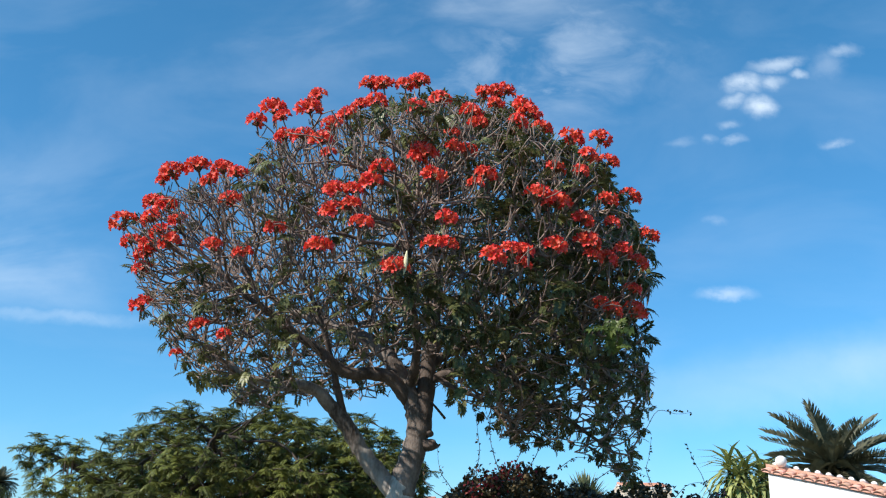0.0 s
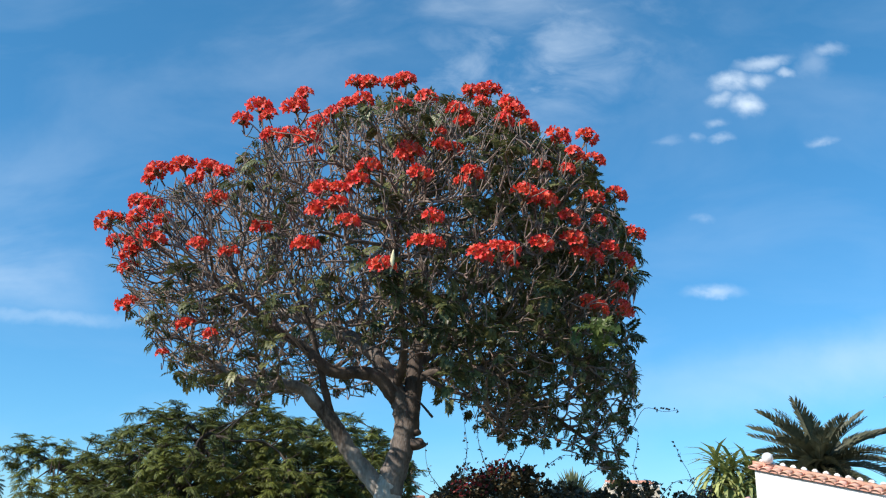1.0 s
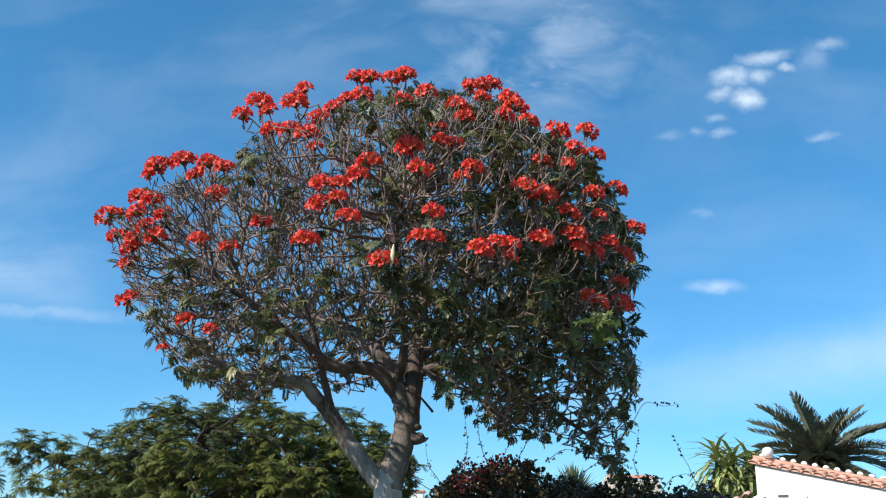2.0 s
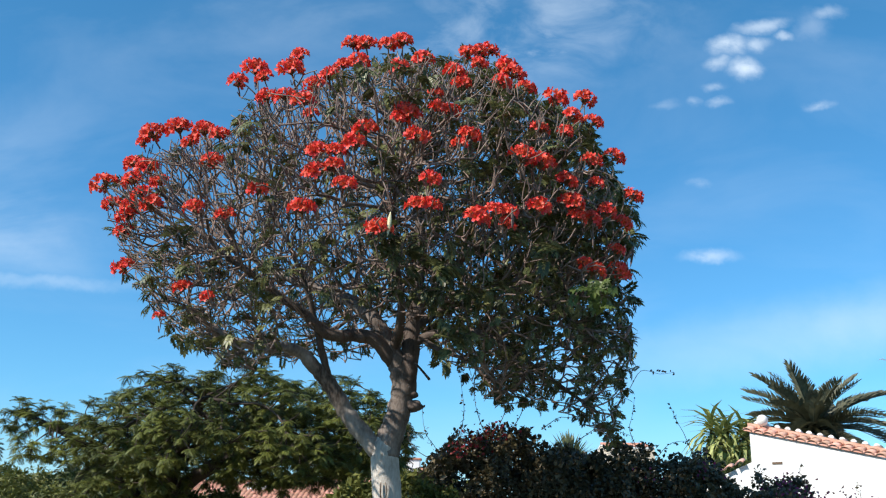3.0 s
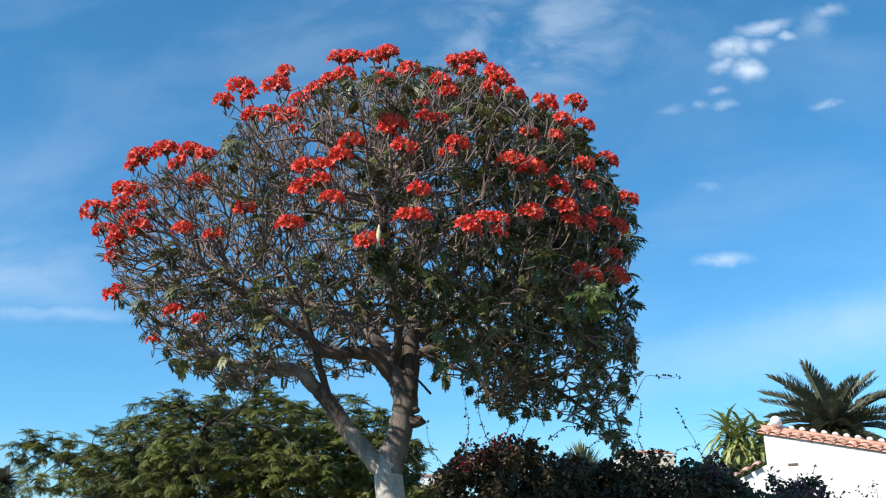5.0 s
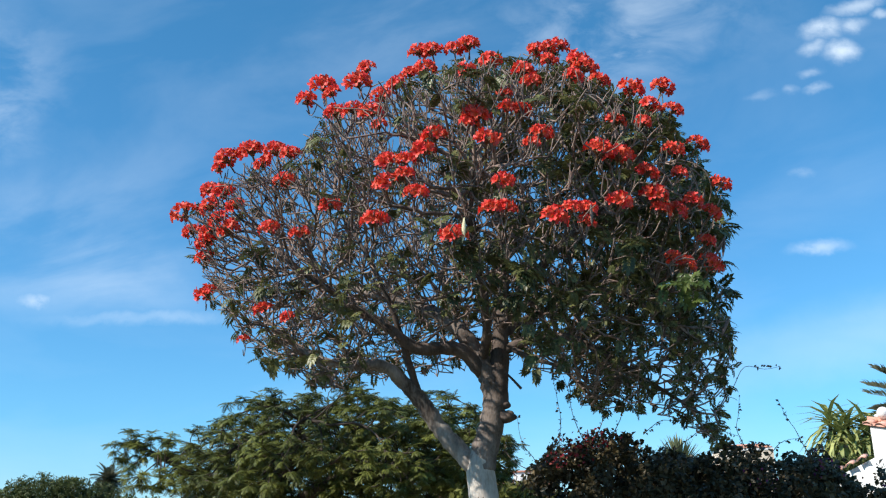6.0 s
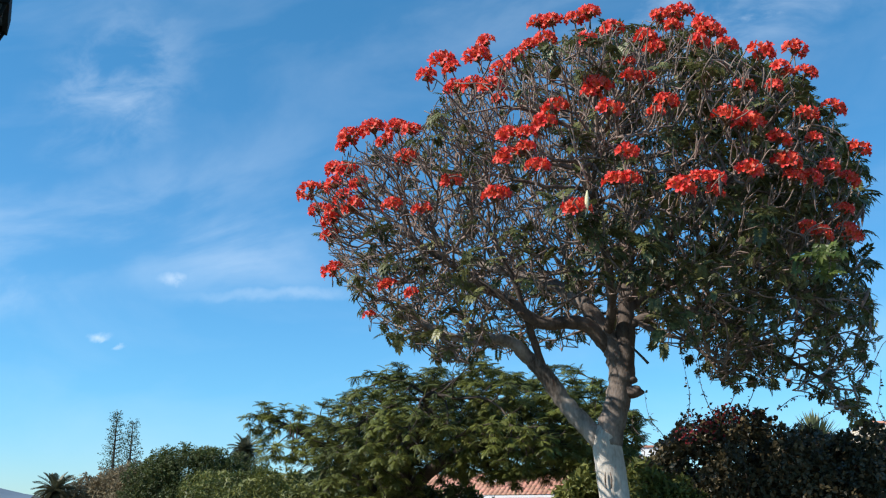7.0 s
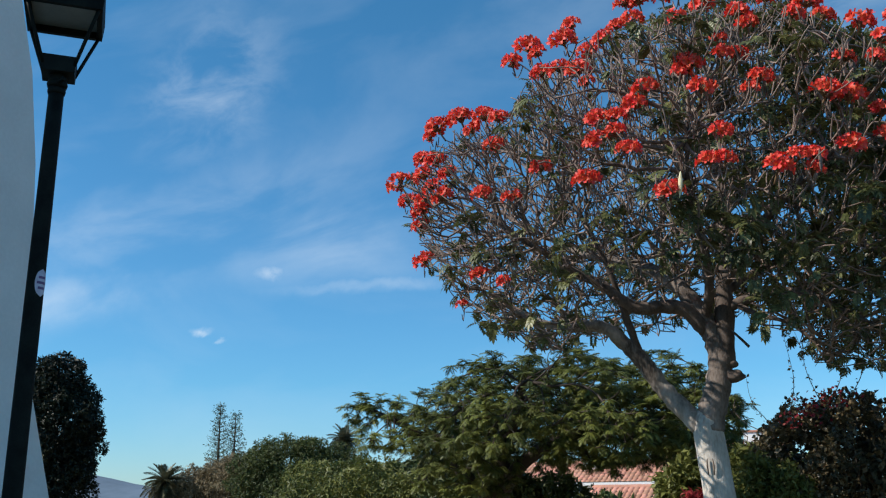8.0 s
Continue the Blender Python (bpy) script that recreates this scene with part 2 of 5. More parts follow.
M_WOOD = material("brown_frame", (0.10, 0.06, 0.035), (0.2, 0.13, 0.08), 10, 0.6, 0.2)
M_METAL = material("grey_metal", (0.45, 0.45, 0.46), (0.62, 0.62, 0.63), 10, 0.4, 0.1, metal=0.4)
M_GROUND = material("dry_soil_grass", (0.07, 0.075, 0.03), (0.23, 0.18, 0.11), 0.35, 0.95, 0.4, fine=25)
# the blue in this scrub colour stands in for distance haze
M_HILL_HAZE = material("hazy_hill_scrub", (0.085, 0.125, 0.165), (0.15, 0.20, 0.26), 0.004, 0.95, 0.0, fine=7)


# ---- mesh helpers ----
def mesh_of(name, verts, faces, smooth=True):
    """A mesh from vertices and faces that all have as many corners (arrays), or from plain lists."""
    me = bpy.data.meshes.new(name)
    if isinstance(faces, np.ndarray):
        k = faces.shape[1]
        me.vertices.add(len(verts))
        me.vertices.foreach_set("co", np.asarray(verts, np.float32).ravel())
        me.loops.add(faces.size)
        me.loops.foreach_set("vertex_index", faces.astype(np.int32).ravel())
        me.polygons.add(len(faces))
        me.polygons.foreach_set("loop_start", np.arange(0, faces.size, k, dtype=np.int32))
        me.update(calc_edges=True)
        me.validate()
    else:
        me.from_pydata([tuple(v) for v in verts], [], [tuple(f) for f in faces])
    if smooth and len(me.polygons):
        me.polygons.foreach_set("use_smooth", np.ones(len(me.polygons), bool))
    me.update()
    return me


def thing(name, base, label, category, group="", kind=""):
    ob = new(name)
    ob.location = base
    ob.empty_display_size = 0.1
    return tagged(ob, label, category, group, kind)


def origin_of(ob):
    o = Vector((0, 0, 0))
    while ob is not None:
        o += ob.location
        ob = ob.parent
    return o


def part(name, geo, mat_, parent, label="", smooth=True, kind=""):
    """Links one mesh under a thing or a part. geo: a mesh, a bmesh or (verts, faces), in world places."""
    o = origin_of(parent)
    if isinstance(geo, bmesh.types.BMesh):
        me = bpy.data.meshes.new(name)
        geo.to_mesh(me)
        geo.free()
    elif isinstance(geo, bpy.types.Mesh):
        me = geo
    else:
        me = mesh_of(name, geo[0], geo[1], smooth)
    me.transform(Matrix.Translation(-o))
    me.materials.append(mat_)
    ob = new(name, me)
    ob.parent = parent
    return tagged(ob, label, kind=kind)


def piece(name, me, m, parent):
    """One more object on a shared mesh, at the world pose m, under parent."""
    ob = new(name, me)
    ob.parent = parent
    ob.matrix_basis = Matrix.Translation(-origin_of(parent)) @ m
    return ob


def lone(name, geo, mat_, label, category, kind="", smooth=False, group=""):
    me = mesh_of(name, geo[0], geo[1], smooth) if isinstance(geo, tuple) else bpy.data.meshes.new(name)
    if not isinstance(geo, tuple):
        geo.to_mesh(me)
        geo.free()
    me.materials.append(mat_)
    return tagged(new(name, me), label, category, group, kind)


def smooth_path(points, radii, step):
    """Points and radii of a Catmull-Rom curve through the given ones."""
    P = np.array([points[0], *points, points[-1]], float)
    R = np.array([radii[0], *radii, radii[-1]], float)
    P[0], P[-1] = 2 * P[1] - P[2], 2 * P[-2] - P[-3]
    out, rad = [], []
    for i in range(1, len(P) - 2):
        n = max(2, int(np.linalg.norm(P[i + 1] - P[i]) / step))
        for k in range(n):
            t = k / n
            a, b, c, d = P[i - 1], P[i], P[i + 1], P[i + 2]
            out.append(0.5 * (2 * b + (c - a) * t + (2 * a - 5 * b + 4 * c - d) * t * t + (3 * b - a - 3 * c + d) * t ** 3))
            rad.append(R[i] + (R[i + 1] - R[i]) * t)
    out.append(P[-2])
    rad.append(R[-2])
    return np.array(out), np.array(rad)


def tube(points, radii, sides=10, step=0.08, rough=0.0, seed=0.0):
    """A tapered, slightly lumpy tube along a smooth curve, closed at both ends."""
    P, R = smooth_path(points, radii, step)
    T = np.gradient(P, axis=0)
    T /= np.linalg.norm(T, axis=1)[:, None] + 1e-9
    ref = np.array((0.31, 0.93, 0.17)) if abs(T[:, 1]).mean() < 0.7 else np.array((1.0, 0.1, 0.2))
    U = np.cross(T, ref)
    U /= np.linalg.norm(U, axis=1)[:, None]
    V = np.cross(T, U)
    verts = []
    for i in range(len(P)):
        for k in range(sides):
            a = math.tau * k / sides
            d = U[i] * math.cos(a) + V[i] * math.sin(a)
            q = P[i] + d * R[i]
            lump = 1 + rough * noise.noise(Vector(q) * (1.2 / max(0.08, R[i])) * 0.5 + Vector((seed, 0, 0)))
            verts.append(P[i] + d * R[i] * lump)
    faces = []
    for i in range(len(P) - 1):
        for k in range(sides):
            a, b = i * sides + k, i * sides + (k + 1) % sides
            faces.append((a, b, b + sides, a + sides))
    faces += [tuple(range(sides))[::-1], tuple(range((len(P) - 1) * sides, len(P) * sides))]
    return verts, faces


def merged(pieces):
    verts, faces = [], []
    for v, f in pieces:
        n = len(verts)
        verts += [tuple(p) for p in v]
        faces += [tuple(i + n for i in q) for q in f]
    return verts, faces


def scatter(template, places, along, normal, sizes):
    """Many copies of a small template (verts, faces array) in one mesh: y of the template runs along, z lies on the normal."""
    tv, tf = template
    along = along / (np.linalg.norm(along, axis=1)[:, None] + 1e-9)
    side = np.cross(along, normal)
    side /= np.linalg.norm(side, axis=1)[:, None] + 1e-9
    up = np.cross(side, along)
    B = np.stack((side, along, up), axis=1)
    v = np.einsum("ka,nab->nkb", tv, B) * sizes[:, None, None] + places[:, None, :]
    f = tf[None, :, :] + (np.arange(len(places)) * len(tv))[:, None, None]
    return v.reshape(-1, 3), f.reshape(-1, tf.shape[1])


def colonize(pos, par, targets, step, reach, kill, rounds, rng, lift=0.05, inertia=0.75):
    """Grows twigs from the seed nodes towards the targets. Returns all nodes and their parents."""
    pos, par = [np.array(p, float) for p in pos], list(par)
    kids = [[] for _ in pos]
    A = np.array(targets, float)
    base = np.array(pos)
    D = np.full(len(A), 1e9)
    I = np.zeros(len(A), int)
    fresh = list(range(len(pos)))
    for _ in range(rounds):
        if fresh and len(A):
            F = np.array([pos[i] for i in fresh])
            for s in range(0, len(F), 400):
                d = np.linalg.norm(A[:, None, :] - F[None, s:s + 400, :], axis=2)
                j = d.argmin(1)
                dm = d[np.arange(len(A)), j]
                better = dm < D
                D[better], I[better] = dm[better], np.array(fresh)[s + j[better]]
        keep = D > kill
        A, D, I = A[keep], D[keep], I[keep]
        if not len(A):
            break
        fresh = []
        act = D < reach
        if not act.any():
            break
        for node in np.unique(I[act]):
            mine = A[act & (I == node)]
            v = mine - pos[node]
            v /= np.linalg.norm(v, axis=1)[:, None] + 1e-9
            g = v.sum(0) / len(v) + rng.normal(0, 0.12, 3) + np.array((0, 0, lift))
            if par[node] >= 0:
                g = g + inertia * (pos[node] - pos[par[node]]) / step
            g /= np.linalg.norm(g) + 1e-9
            if len(kids[node]) > 2 or any(np.dot(g, k) > 0.93 for k in kids[node]):
                continue
            kids[node].append(g)
            pos.append(pos[node] + g * step)
            par.append(int(node))
            kids.append([])
            fresh.append(len(pos) - 1)
        if not fresh:
            break
    return np.array(pos), np.array(par)


def twig_mesh(pos, par, rad, first, sides=4):
    """Tubes for all nodes from index first on, each joined to its parent's ring."""
    seg = np.arange(first, len(pos))
    a, b = pos[par[seg]], pos[seg]
    t = b - a
    t /= np.linalg.norm(t, axis=1)[:, None] + 1e-9
    ref = np.array((0.23, 0.95, 0.2))
    u = np.cross(t, ref)
    u /= np.linalg.norm(u, axis=1)[:, None] + 1e-9
    w = np.cross(t, u)
    r0 = np.minimum(rad[par[seg]], rad[seg] * 1.5)
    ang = math.tau * np.arange(sides) / sides
    ring = u[:, None, :] * np.cos(ang)[None, :, None] + w[:, None, :] * np.sin(ang)[None, :, None]
    lo = (a - t * r0[:, None] * 0.6)[:, None, :] + ring * r0[:, None, None]
    hi = (b + t * rad[seg][:, None] * 0.3)[:, None, :] + ring * rad[seg][:, None, None]
    verts = np.concatenate((lo, hi), axis=1).reshape(-1, 3)
    k = np.arange(sides)
    q = np.stack((k, (k + 1) % sides, (k + 1) % sides + sides, k + sides), axis=1)
    faces = q[None] + (np.arange(len(seg)) * 2 * sides)[:, None, None]
    return verts, faces.reshape(-1, 4)


def thickness(pos, par, tip, power):
    acc = np.zeros(len(pos))
    for i in range(len(pos) - 1, -1, -1):
        if acc[i] == 0:
            acc[i] = tip ** power
        if par[i] >= 0:
            acc[par[i]] += acc[i]
    return acc ** (1 / power)


def inside(poly, x, z):
    """Which of the points lie in the outline."""
    hit = np.zeros(len(x), bool)
    for (x0, z0), (x1, z1) in zip(poly, poly[1:] + poly[:1]):
        cross = ((z0 > z) != (z1 > z)) & (x < (x1 - x0) * (z - z0) / (z1 - z0 + 1e-9) + x0)
        hit ^= cross
    return hit


def box_bm(x0, x1, y0, y1, z0, z1, bevel=0.0):
    bm = bmesh.new()
    bmesh.ops.create_cube(bm, size=1)
    bmesh.ops.scale(bm, vec=(x1 - x0, y1 - y0, z1 - z0), verts=bm.verts)
    bmesh.ops.translate(bm, vec=((x0 + x1) / 2, (y0 + y1) / 2, (z0 + z1) / 2), verts=bm.verts)
    if bevel:
        bmesh.ops.bevel(bm, geom=bm.edges[:], offset=bevel, segments=2, affect="EDGES", profile=0.5)
    return bm


def slab(profile, axis, a, b):
    """A closed outline in a plane, given thickness along an axis ('x' or 'y')."""
    n = len(profile)
    put = (lambda p, c: (c, p[0], p[1])) if axis == "x" else (lambda p, c: (p[0], c, p[1]))
    verts = [put(p, a) for p in profile] + [put(p, b) for p in profile]
    faces = [tuple(range(n)), tuple(range(2 * n - 1, n - 1, -1))]
    faces += [(i, i + n, (i + 1) % n + n, (i + 1) % n) for i in range(n)]
    bm = bmesh.new()
    vs = [bm.verts.new(v) for v in verts]
    for f in faces:
        bm.faces.new([vs[i] for i in f])
    bmesh.ops.recalc_face_normals(bm, faces=bm.faces)
    return bm


# small templates: y along the leaf, z on its upper side
def joined(items):
    v, f = merged(items)
    return np.array(v), np.array(f)


def blade(length, width, fold, droop):
    """A short leaf of two faces that meet in a fold along its middle."""
    v = [(0, 0, 0), (width / 2, 0.5 * length, fold - droop * 0.2), (0, length, -droop), (-width / 2, 0.5 * length, fold - droop * 0.2)]
    return v + [(0, 0.5 * length, -droop * 0.25)], [(0, 1, 2, 4), (0, 4, 2, 3)]


def turned(item, x, y, ang):
    """The item turned in its plane and moved."""
    c, s_ = math.cos(ang), math.sin(ang)
    return [(x + px * c + py * s_, y - px * s_ + py * c, pz) for px, py, pz in item[0]], item[1]


def tulip_leaf():
    items = []
    for i in range(4):
        y = 0.2 + i * 0.19
        for s in (-1, 1):
            items.append(turned(blade(0.46, 0.25, 0.05, 0.06), s * 0.01, y, s * radians(60 - 5 * i)))
    items.append(turned(blade(0.46, 0.25, 0.05, 0.06), 0, 0.85, 0))
    items.append(blade(0.95, 0.03, 0.0, 0.0))
    v, f = joined(items)
    v[:, 2] -= 0.35 * np.clip(v[:, 1], 0, 2) ** 2
    return v, f


def fern_leaf():
    """A feathery leaf: a rib with thirteen pairs of narrow side leaflets that droop at their ends."""
    items = [([(-0.008, 0, 0), (0.008, 0, 0), (0.004, 1, 0), (-0.004, 1, 0)], [(0, 1, 2, 3)])]
    n = 13
    for i in range(n):
        y = 0.10 + i * 0.068
        ln = 0.30 * math.sin(math.pi * (0.16 + 0.70 * i / (n - 1))) + 0.04
        for s in (-1, 1):
            a = radians(72 - 2.5 * i)
            dx, dy = s * math.sin(a), math.cos(a)
            w = 0.036
            items.append(([(0, y - w * 0.5, 0), (dx * ln * 0.5, y + dy * ln * 0.5 - w, 0.015), (dx * ln, y + dy * ln, -0.22 * ln),
                           (dx * ln * 0.5, y + dy * ln * 0.5 + w, 0.02)], [(0, 1, 2, 3) if s > 0 else (3, 2, 1, 0)]))
    v, f = joined(items)
    v[:, 2] += 0.12 * v[:, 1] - 0.42 * np.clip(v[:, 1], 0, 2) ** 2
    return v, f


def small_leaf():
    return joined([blade(1.0, 0.66, 0.12, 0.2)])


def leaf_clump():
    """A tuft of seven leaves."""
    rng = random.Random(5)
    out = []
    for i in range(7):
        v, f = blade(0.8 + 0.4 * rng.random(), 0.42, 0.08, 0.2)
        m = Euler((rng.uniform(-0.9, 0.9), rng.uniform(-0.6, 0.6), rng.uniform(-2.2, 2.2))).to_matrix()
        out.append(([tuple(m @ Vector(p)) for p in v], f))
    return joined(out)


# ---- ground and distance ----
def ground_sheet():
    ring = [0, 4, 8, 12, 18, 26, 40, 60, 90, 150, 300, 700, 1500, 4000]
    verts, faces, n = [(0, 0, 0)], [], 64
    for r in ring[1:]:
        for k in range(n):
            a = math.tau * k / n
            x, y = r * math.cos(a), r * math.sin(a)
            verts.append((x, y, 0.05 * noise.noise(Vector((x * 0.2, y * 0.2, 0))) if 6 < r < 90 else 0.0))
    for k in range(n):
        faces.append((0, 1 + k, 1 + (k + 1) % n))
    for i in range(len(ring) - 2):
        for k in range(n):
            a, b = 1 + i * n + k, 1 + i * n + (k + 1) % n
            faces.append((a, a + n, b + n, b))
    return lone("ground", (verts, faces), M_GROUND, "dry brown soil with short grass, reaching the horizon", "ground", "structure", True)


ground_sheet()


def hill():
    verts, faces = [], []
    nx, ny = 70, 10
    for j in range(ny):
        for i in range(nx):
            x = -3300 + i * 40
            ridge = 111 - 0.15 * (x + 2092)
            ridge += 8 * noise.noise(Vector((x * 0.006, 3, 0))) + 6 * noise.noise(Vector((x * 0.02, 7, 0)))
            z = max(-2, ridge) * math.sin(math.pi * 0.5 * min(1, j / 5)) * (1 if j <= 5 else 1 - (j - 5) * 0.12)
            z *= 1 + 0.12 * noise.noise(Vector((x * 0.012, j * 0.9, 2)))
            verts.append((x, 2200 + j * 70, z - 2 if j else -3))
    for j in range(ny - 1):
        for i in range(nx - 1):
            a = j * nx + i
            faces.append((a, a + 1, a + nx + 1, a + nx))
    lone("hillside", (verts, faces), M_HILL_HAZE, "low scrub-covered mountain ridge on the horizon, tinted blue for distance haze", "mountain", "structure", True)


hill()


# ---- the flowering tree ----
CROWN = [(-4.85, 5.95), (-4.42, 4.80), (-4.20, 4.50), (-3.87, 4.08), (-3.65, 3.84), (-3.30, 3.72), (-3.03, 3.55), (-2.60, 3.42), (-2.48, 3.66),
         (-2.06, 3.60), (-1.50, 3.58), (-1.08, 3.58), (-0.67, 3.76), (-0.39, 3.60), (-0.04, 3.60), (0.23, 3.15), (0.71, 3.20), (1.18, 3.06),
         (1.52, 2.74), (1.78, 2.75), (1.98, 3.18), (2.06, 3.8), (2.14, 5.60),
         (1.80, 6.30), (1.50, 6.90), (1.02, 7.14), (0.52, 7.54), (0.02, 7.78), (-1.04, 7.90), (-1.72, 7.76), (-2.34, 7.55),
         (-2.95, 7.25), (-3.25, 6.86), (-3.90, 6.66), (-4.30, 6.44)]
EYE_H, MID_Y, CROWN_Y = 1.63, 12.0, 11.9
TWIG_EDGE = [(-1.3 + (x + 1.3) * 0.985, z - 0.10 if z > 5.5 and x < -0.5 else z) for x, z in CROWN]


def crown_points(n, rng, shell):
    """Places within the crown, most of them near its outside."""
    got = []
    while sum(len(g) for g in got) < n:
        p = rng.uniform((-5, 8.9, 2.6), (2.4, 15.0, 8.1), (n, 3))
        u = ((p[:, 0] + 1.35) / 3.7) ** 2 + ((p[:, 2] - 5.3) / 2.8) ** 2
        half = 2.9 * np.sqrt(np.clip(1 - u, 0.06, 1))
        k = (CROWN_Y - 0.1) / (p[:, 1] - 0.1)
        ok = inside(TWIG_EDGE, p[:, 0] * k, EYE_H + (p[:, 2] - EYE_H) * k) & (abs(p[:, 1] - MID_Y) < half)
        depth = np.maximum(u, ((p[:, 1] - MID_Y) / (half + 0.01)) ** 2)
        bowl = np.hypot(p[:, 0] + 0.9, (p[:, 1] - MID_Y) * 0.75) / 2.3
        ok &= (p[:, 2] > 3.50 + 0.40 * np.clip(1 - bowl ** 2, 0, 1)) | (p[:, 0] > -0.4) | (p[:, 0] < -1.9)
        hang = (p[:, 2] < 4.35) & (p[:, 0] > 0.0)
        airy = np.array([noise.noise(Vector(q) * 1.5) for q in p]) > -0.34
        ok &= ~hang | (airy & (rng.random(n) < 0.9))
        ok &= rng.random(n) < (1 - shell) + shell * depth ** 1.5
        got.append(p[ok])
    return np.concatenate(got)[:n]


def flower_heads():
    """Where the flower heads sit, limb by limb: x, y, z, size."""
    left = [(-4.46, 11.16, 5.67, 1.2), (-3.87, 10.5, 5.49, .9), (-4.2, 10.79, 5.3, .7), (-3.82, 10.39, 5.13, .9), (-3.47, 10.08, 5.05, 1.1),
            (-3.85, 10.41, 5.02, .8), (-3.9, 10.46, 4.86, .8), (-3.73, 10.62, 6.11, 1.1), (-3.88, 10.72, 6.05, .5), (-3.33, 10.3, 6.04, 1.1),
            (-2.94, 9.98, 5.88, 1.1), (-2.73, 9.82, 5.77, .8), (-3.1, 10.03, 5.77, .7), (-2.73, 9.68, 5.4, .9), (-2.87, 9.64, 4.87, 1.0),
            (-2.49, 9.42, 4.72, .7), (-3.92, 10.61, 5.73, .9), (-3.64, 10.32, 5.56, .9), (-3.41, 10.09, 5.32, .6), (-3.69, 10.3, 5.26, .6)]
    left_top = [(-2.71, 10.34, 6.65, 1.0), (-2.54, 10.42, 6.85, 1.1), (-2.37, 10.2, 6.65, .8), (-2.25, 9.88, 6.24, 1.0), (-2.02, 9.79, 6.21, .9),
                (-1.8, 9.66, 6.09, 1.0), (-1.69, 9.53, 5.9, .6), (-2.06, 10.16, 6.72, 1.1), (-2.02, 10.39, 7.02, .7), (-1.71, 9.82, 6.37, 1.0),
                (-1.58, 9.91, 6.52, .9), (-1.45, 10.04, 6.72, .8), (-1.27, 10.06, 6.77, 1.1), (-1.24, 10.42, 7.18, 1.1), (-1.4, 10.48, 7.23, .8),
                (-0.98, 10.42, 7.18, .9), (-0.82, 10.51, 7.27, .9), (-0.8, 9.97, 6.65, .9), (-3.87, 10.51, 4.45, .8), (-2.98, 9.84, 4.07, .6),
                (-2.67, 9.68, 3.93, .5), (-3.34, 10.26, 3.86, .3)]
    middle = [(-1.08, 9.31, 5.62, 1.1), (-1.18, 9.22, 5.43, 1.1), (-1.56, 9.23, 5.34, 1.1), (-1.36, 9.21, 5.35, .9), (-1.56, 9.16, 5.09, 1.2),
              (-1.36, 9.14, 5.17, .8), (-1.25, 9.07, 4.93, 1.1), (-1.65, 9.1, 4.69, 1.1), (-2.15, 9.29, 4.94, .7), (-0.88, 9.0, 4.46, 1.0),
              (-0.67, 9.44, 5.85, 1.2), (-0.74, 9.39, 5.78, .9), (-0.56, 9.29, 5.53, 1.0), (-0.03, 9.44, 5.62, .9), (-0.11, 9.37, 5.5, .6),
              (-0.4, 9.12, 5.01, 1.0), (-0.51, 9.05, 4.72, .8), (-0.38, 9.08, 4.73, .8), (-0.35, 9.57, 5.99, .9), (-0.22, 9.58, 5.96, .7)]
    top = [(-0.56, 10.14, 6.83, 1.1), (-0.39, 9.72, 6.24, .5), (-0.19, 10.06, 6.64, 1.2), (-0.1, 9.94, 6.45, .9), (-0.04, 10.51, 7.12, .9),
           (0.09, 10.67, 7.24, .7), (0.22, 10.77, 7.29, .8), (0.09, 10.35, 6.9, .8), (0.42, 10.53, 6.96, 1.1), (0.5, 10.45, 6.82, .9),
           (0.34, 10.2, 6.6, .8), (0.63, 10.33, 6.59, .7), (0.99, 10.48, 6.51, 1.1), (1.38, 10.96, 6.74, .9), (1.43, 10.68, 6.32, .9),
           (1.15, 10.43, 6.28, .8), (0.75, 9.94, 5.92, .6), (1.05, 10.17, 5.98, .6)]
    right = [(0.06, 9.2, 4.64, 1.1), (0.24, 9.28, 4.75, .9), (0.37, 9.35, 4.76, .8), (0.36, 9.33, 4.62, .8), (0.55, 9.61, 5.45, 1.1),
             (0.74, 9.7, 5.41, 1.1), (1.02, 9.84, 5.26, 1.0), (1.38, 10.17, 5.37, .6), (1.35, 10.24, 5.65, .7), (1.66, 10.64, 5.87, .7),
             (0.7, 9.55, 4.87, 1.1), (1.07, 9.83, 5.01, 1.2), (1.12, 9.85, 4.88, .7), (1.29, 10.01, 4.9, .8), (1.49, 10.21, 5.05, .7),
             (1.7, 10.44, 5.0, .6), (1.88, 10.72, 5.41, .6), (1.31, 10.1, 4.35, 1.0), (1.64, 10.46, 4.43, 1.0), (1.21, 9.98, 4.41, .5),
             (1.6, 10.34, 4.66, .6)]
    return left + left_top + middle + top + right


def petal_cup(rng, size, tilt_m, at):
    """One trumpet flower of five flared, frilled petals."""
    verts, faces = [], []
    for k in range(5):
        a0 = math.tau * k / 5 + rng.uniform(-0.1, 0.1)
        rows = [(0.10, 0.0, 0.10), (0.30, 0.42, 0.24), (0.52, 0.72, 0.40), (0.95, 0.88 + rng.uniform(-.12, .12), 0.34)]
        n = len(verts)
        for r, h, w in rows:
            for s in (-1, 0, 1):
                ang = a0 + s * w / max(r, 0.2) * 0.85
                frill = rng.uniform(-0.16, 0.16) if r > 0.5 else 0
                v = Vector((math.cos(ang) * r, math.sin(ang) * r, h + frill - (0.07 if s == 0 else 0)))
                verts.append(tuple(tilt_m @ (v * size) + at))
        for i in range(3):
            for j in range(2):
                q = n + i * 3 + j
                faces.append((q, q + 1, q + 4, q + 3))
    return verts, faces


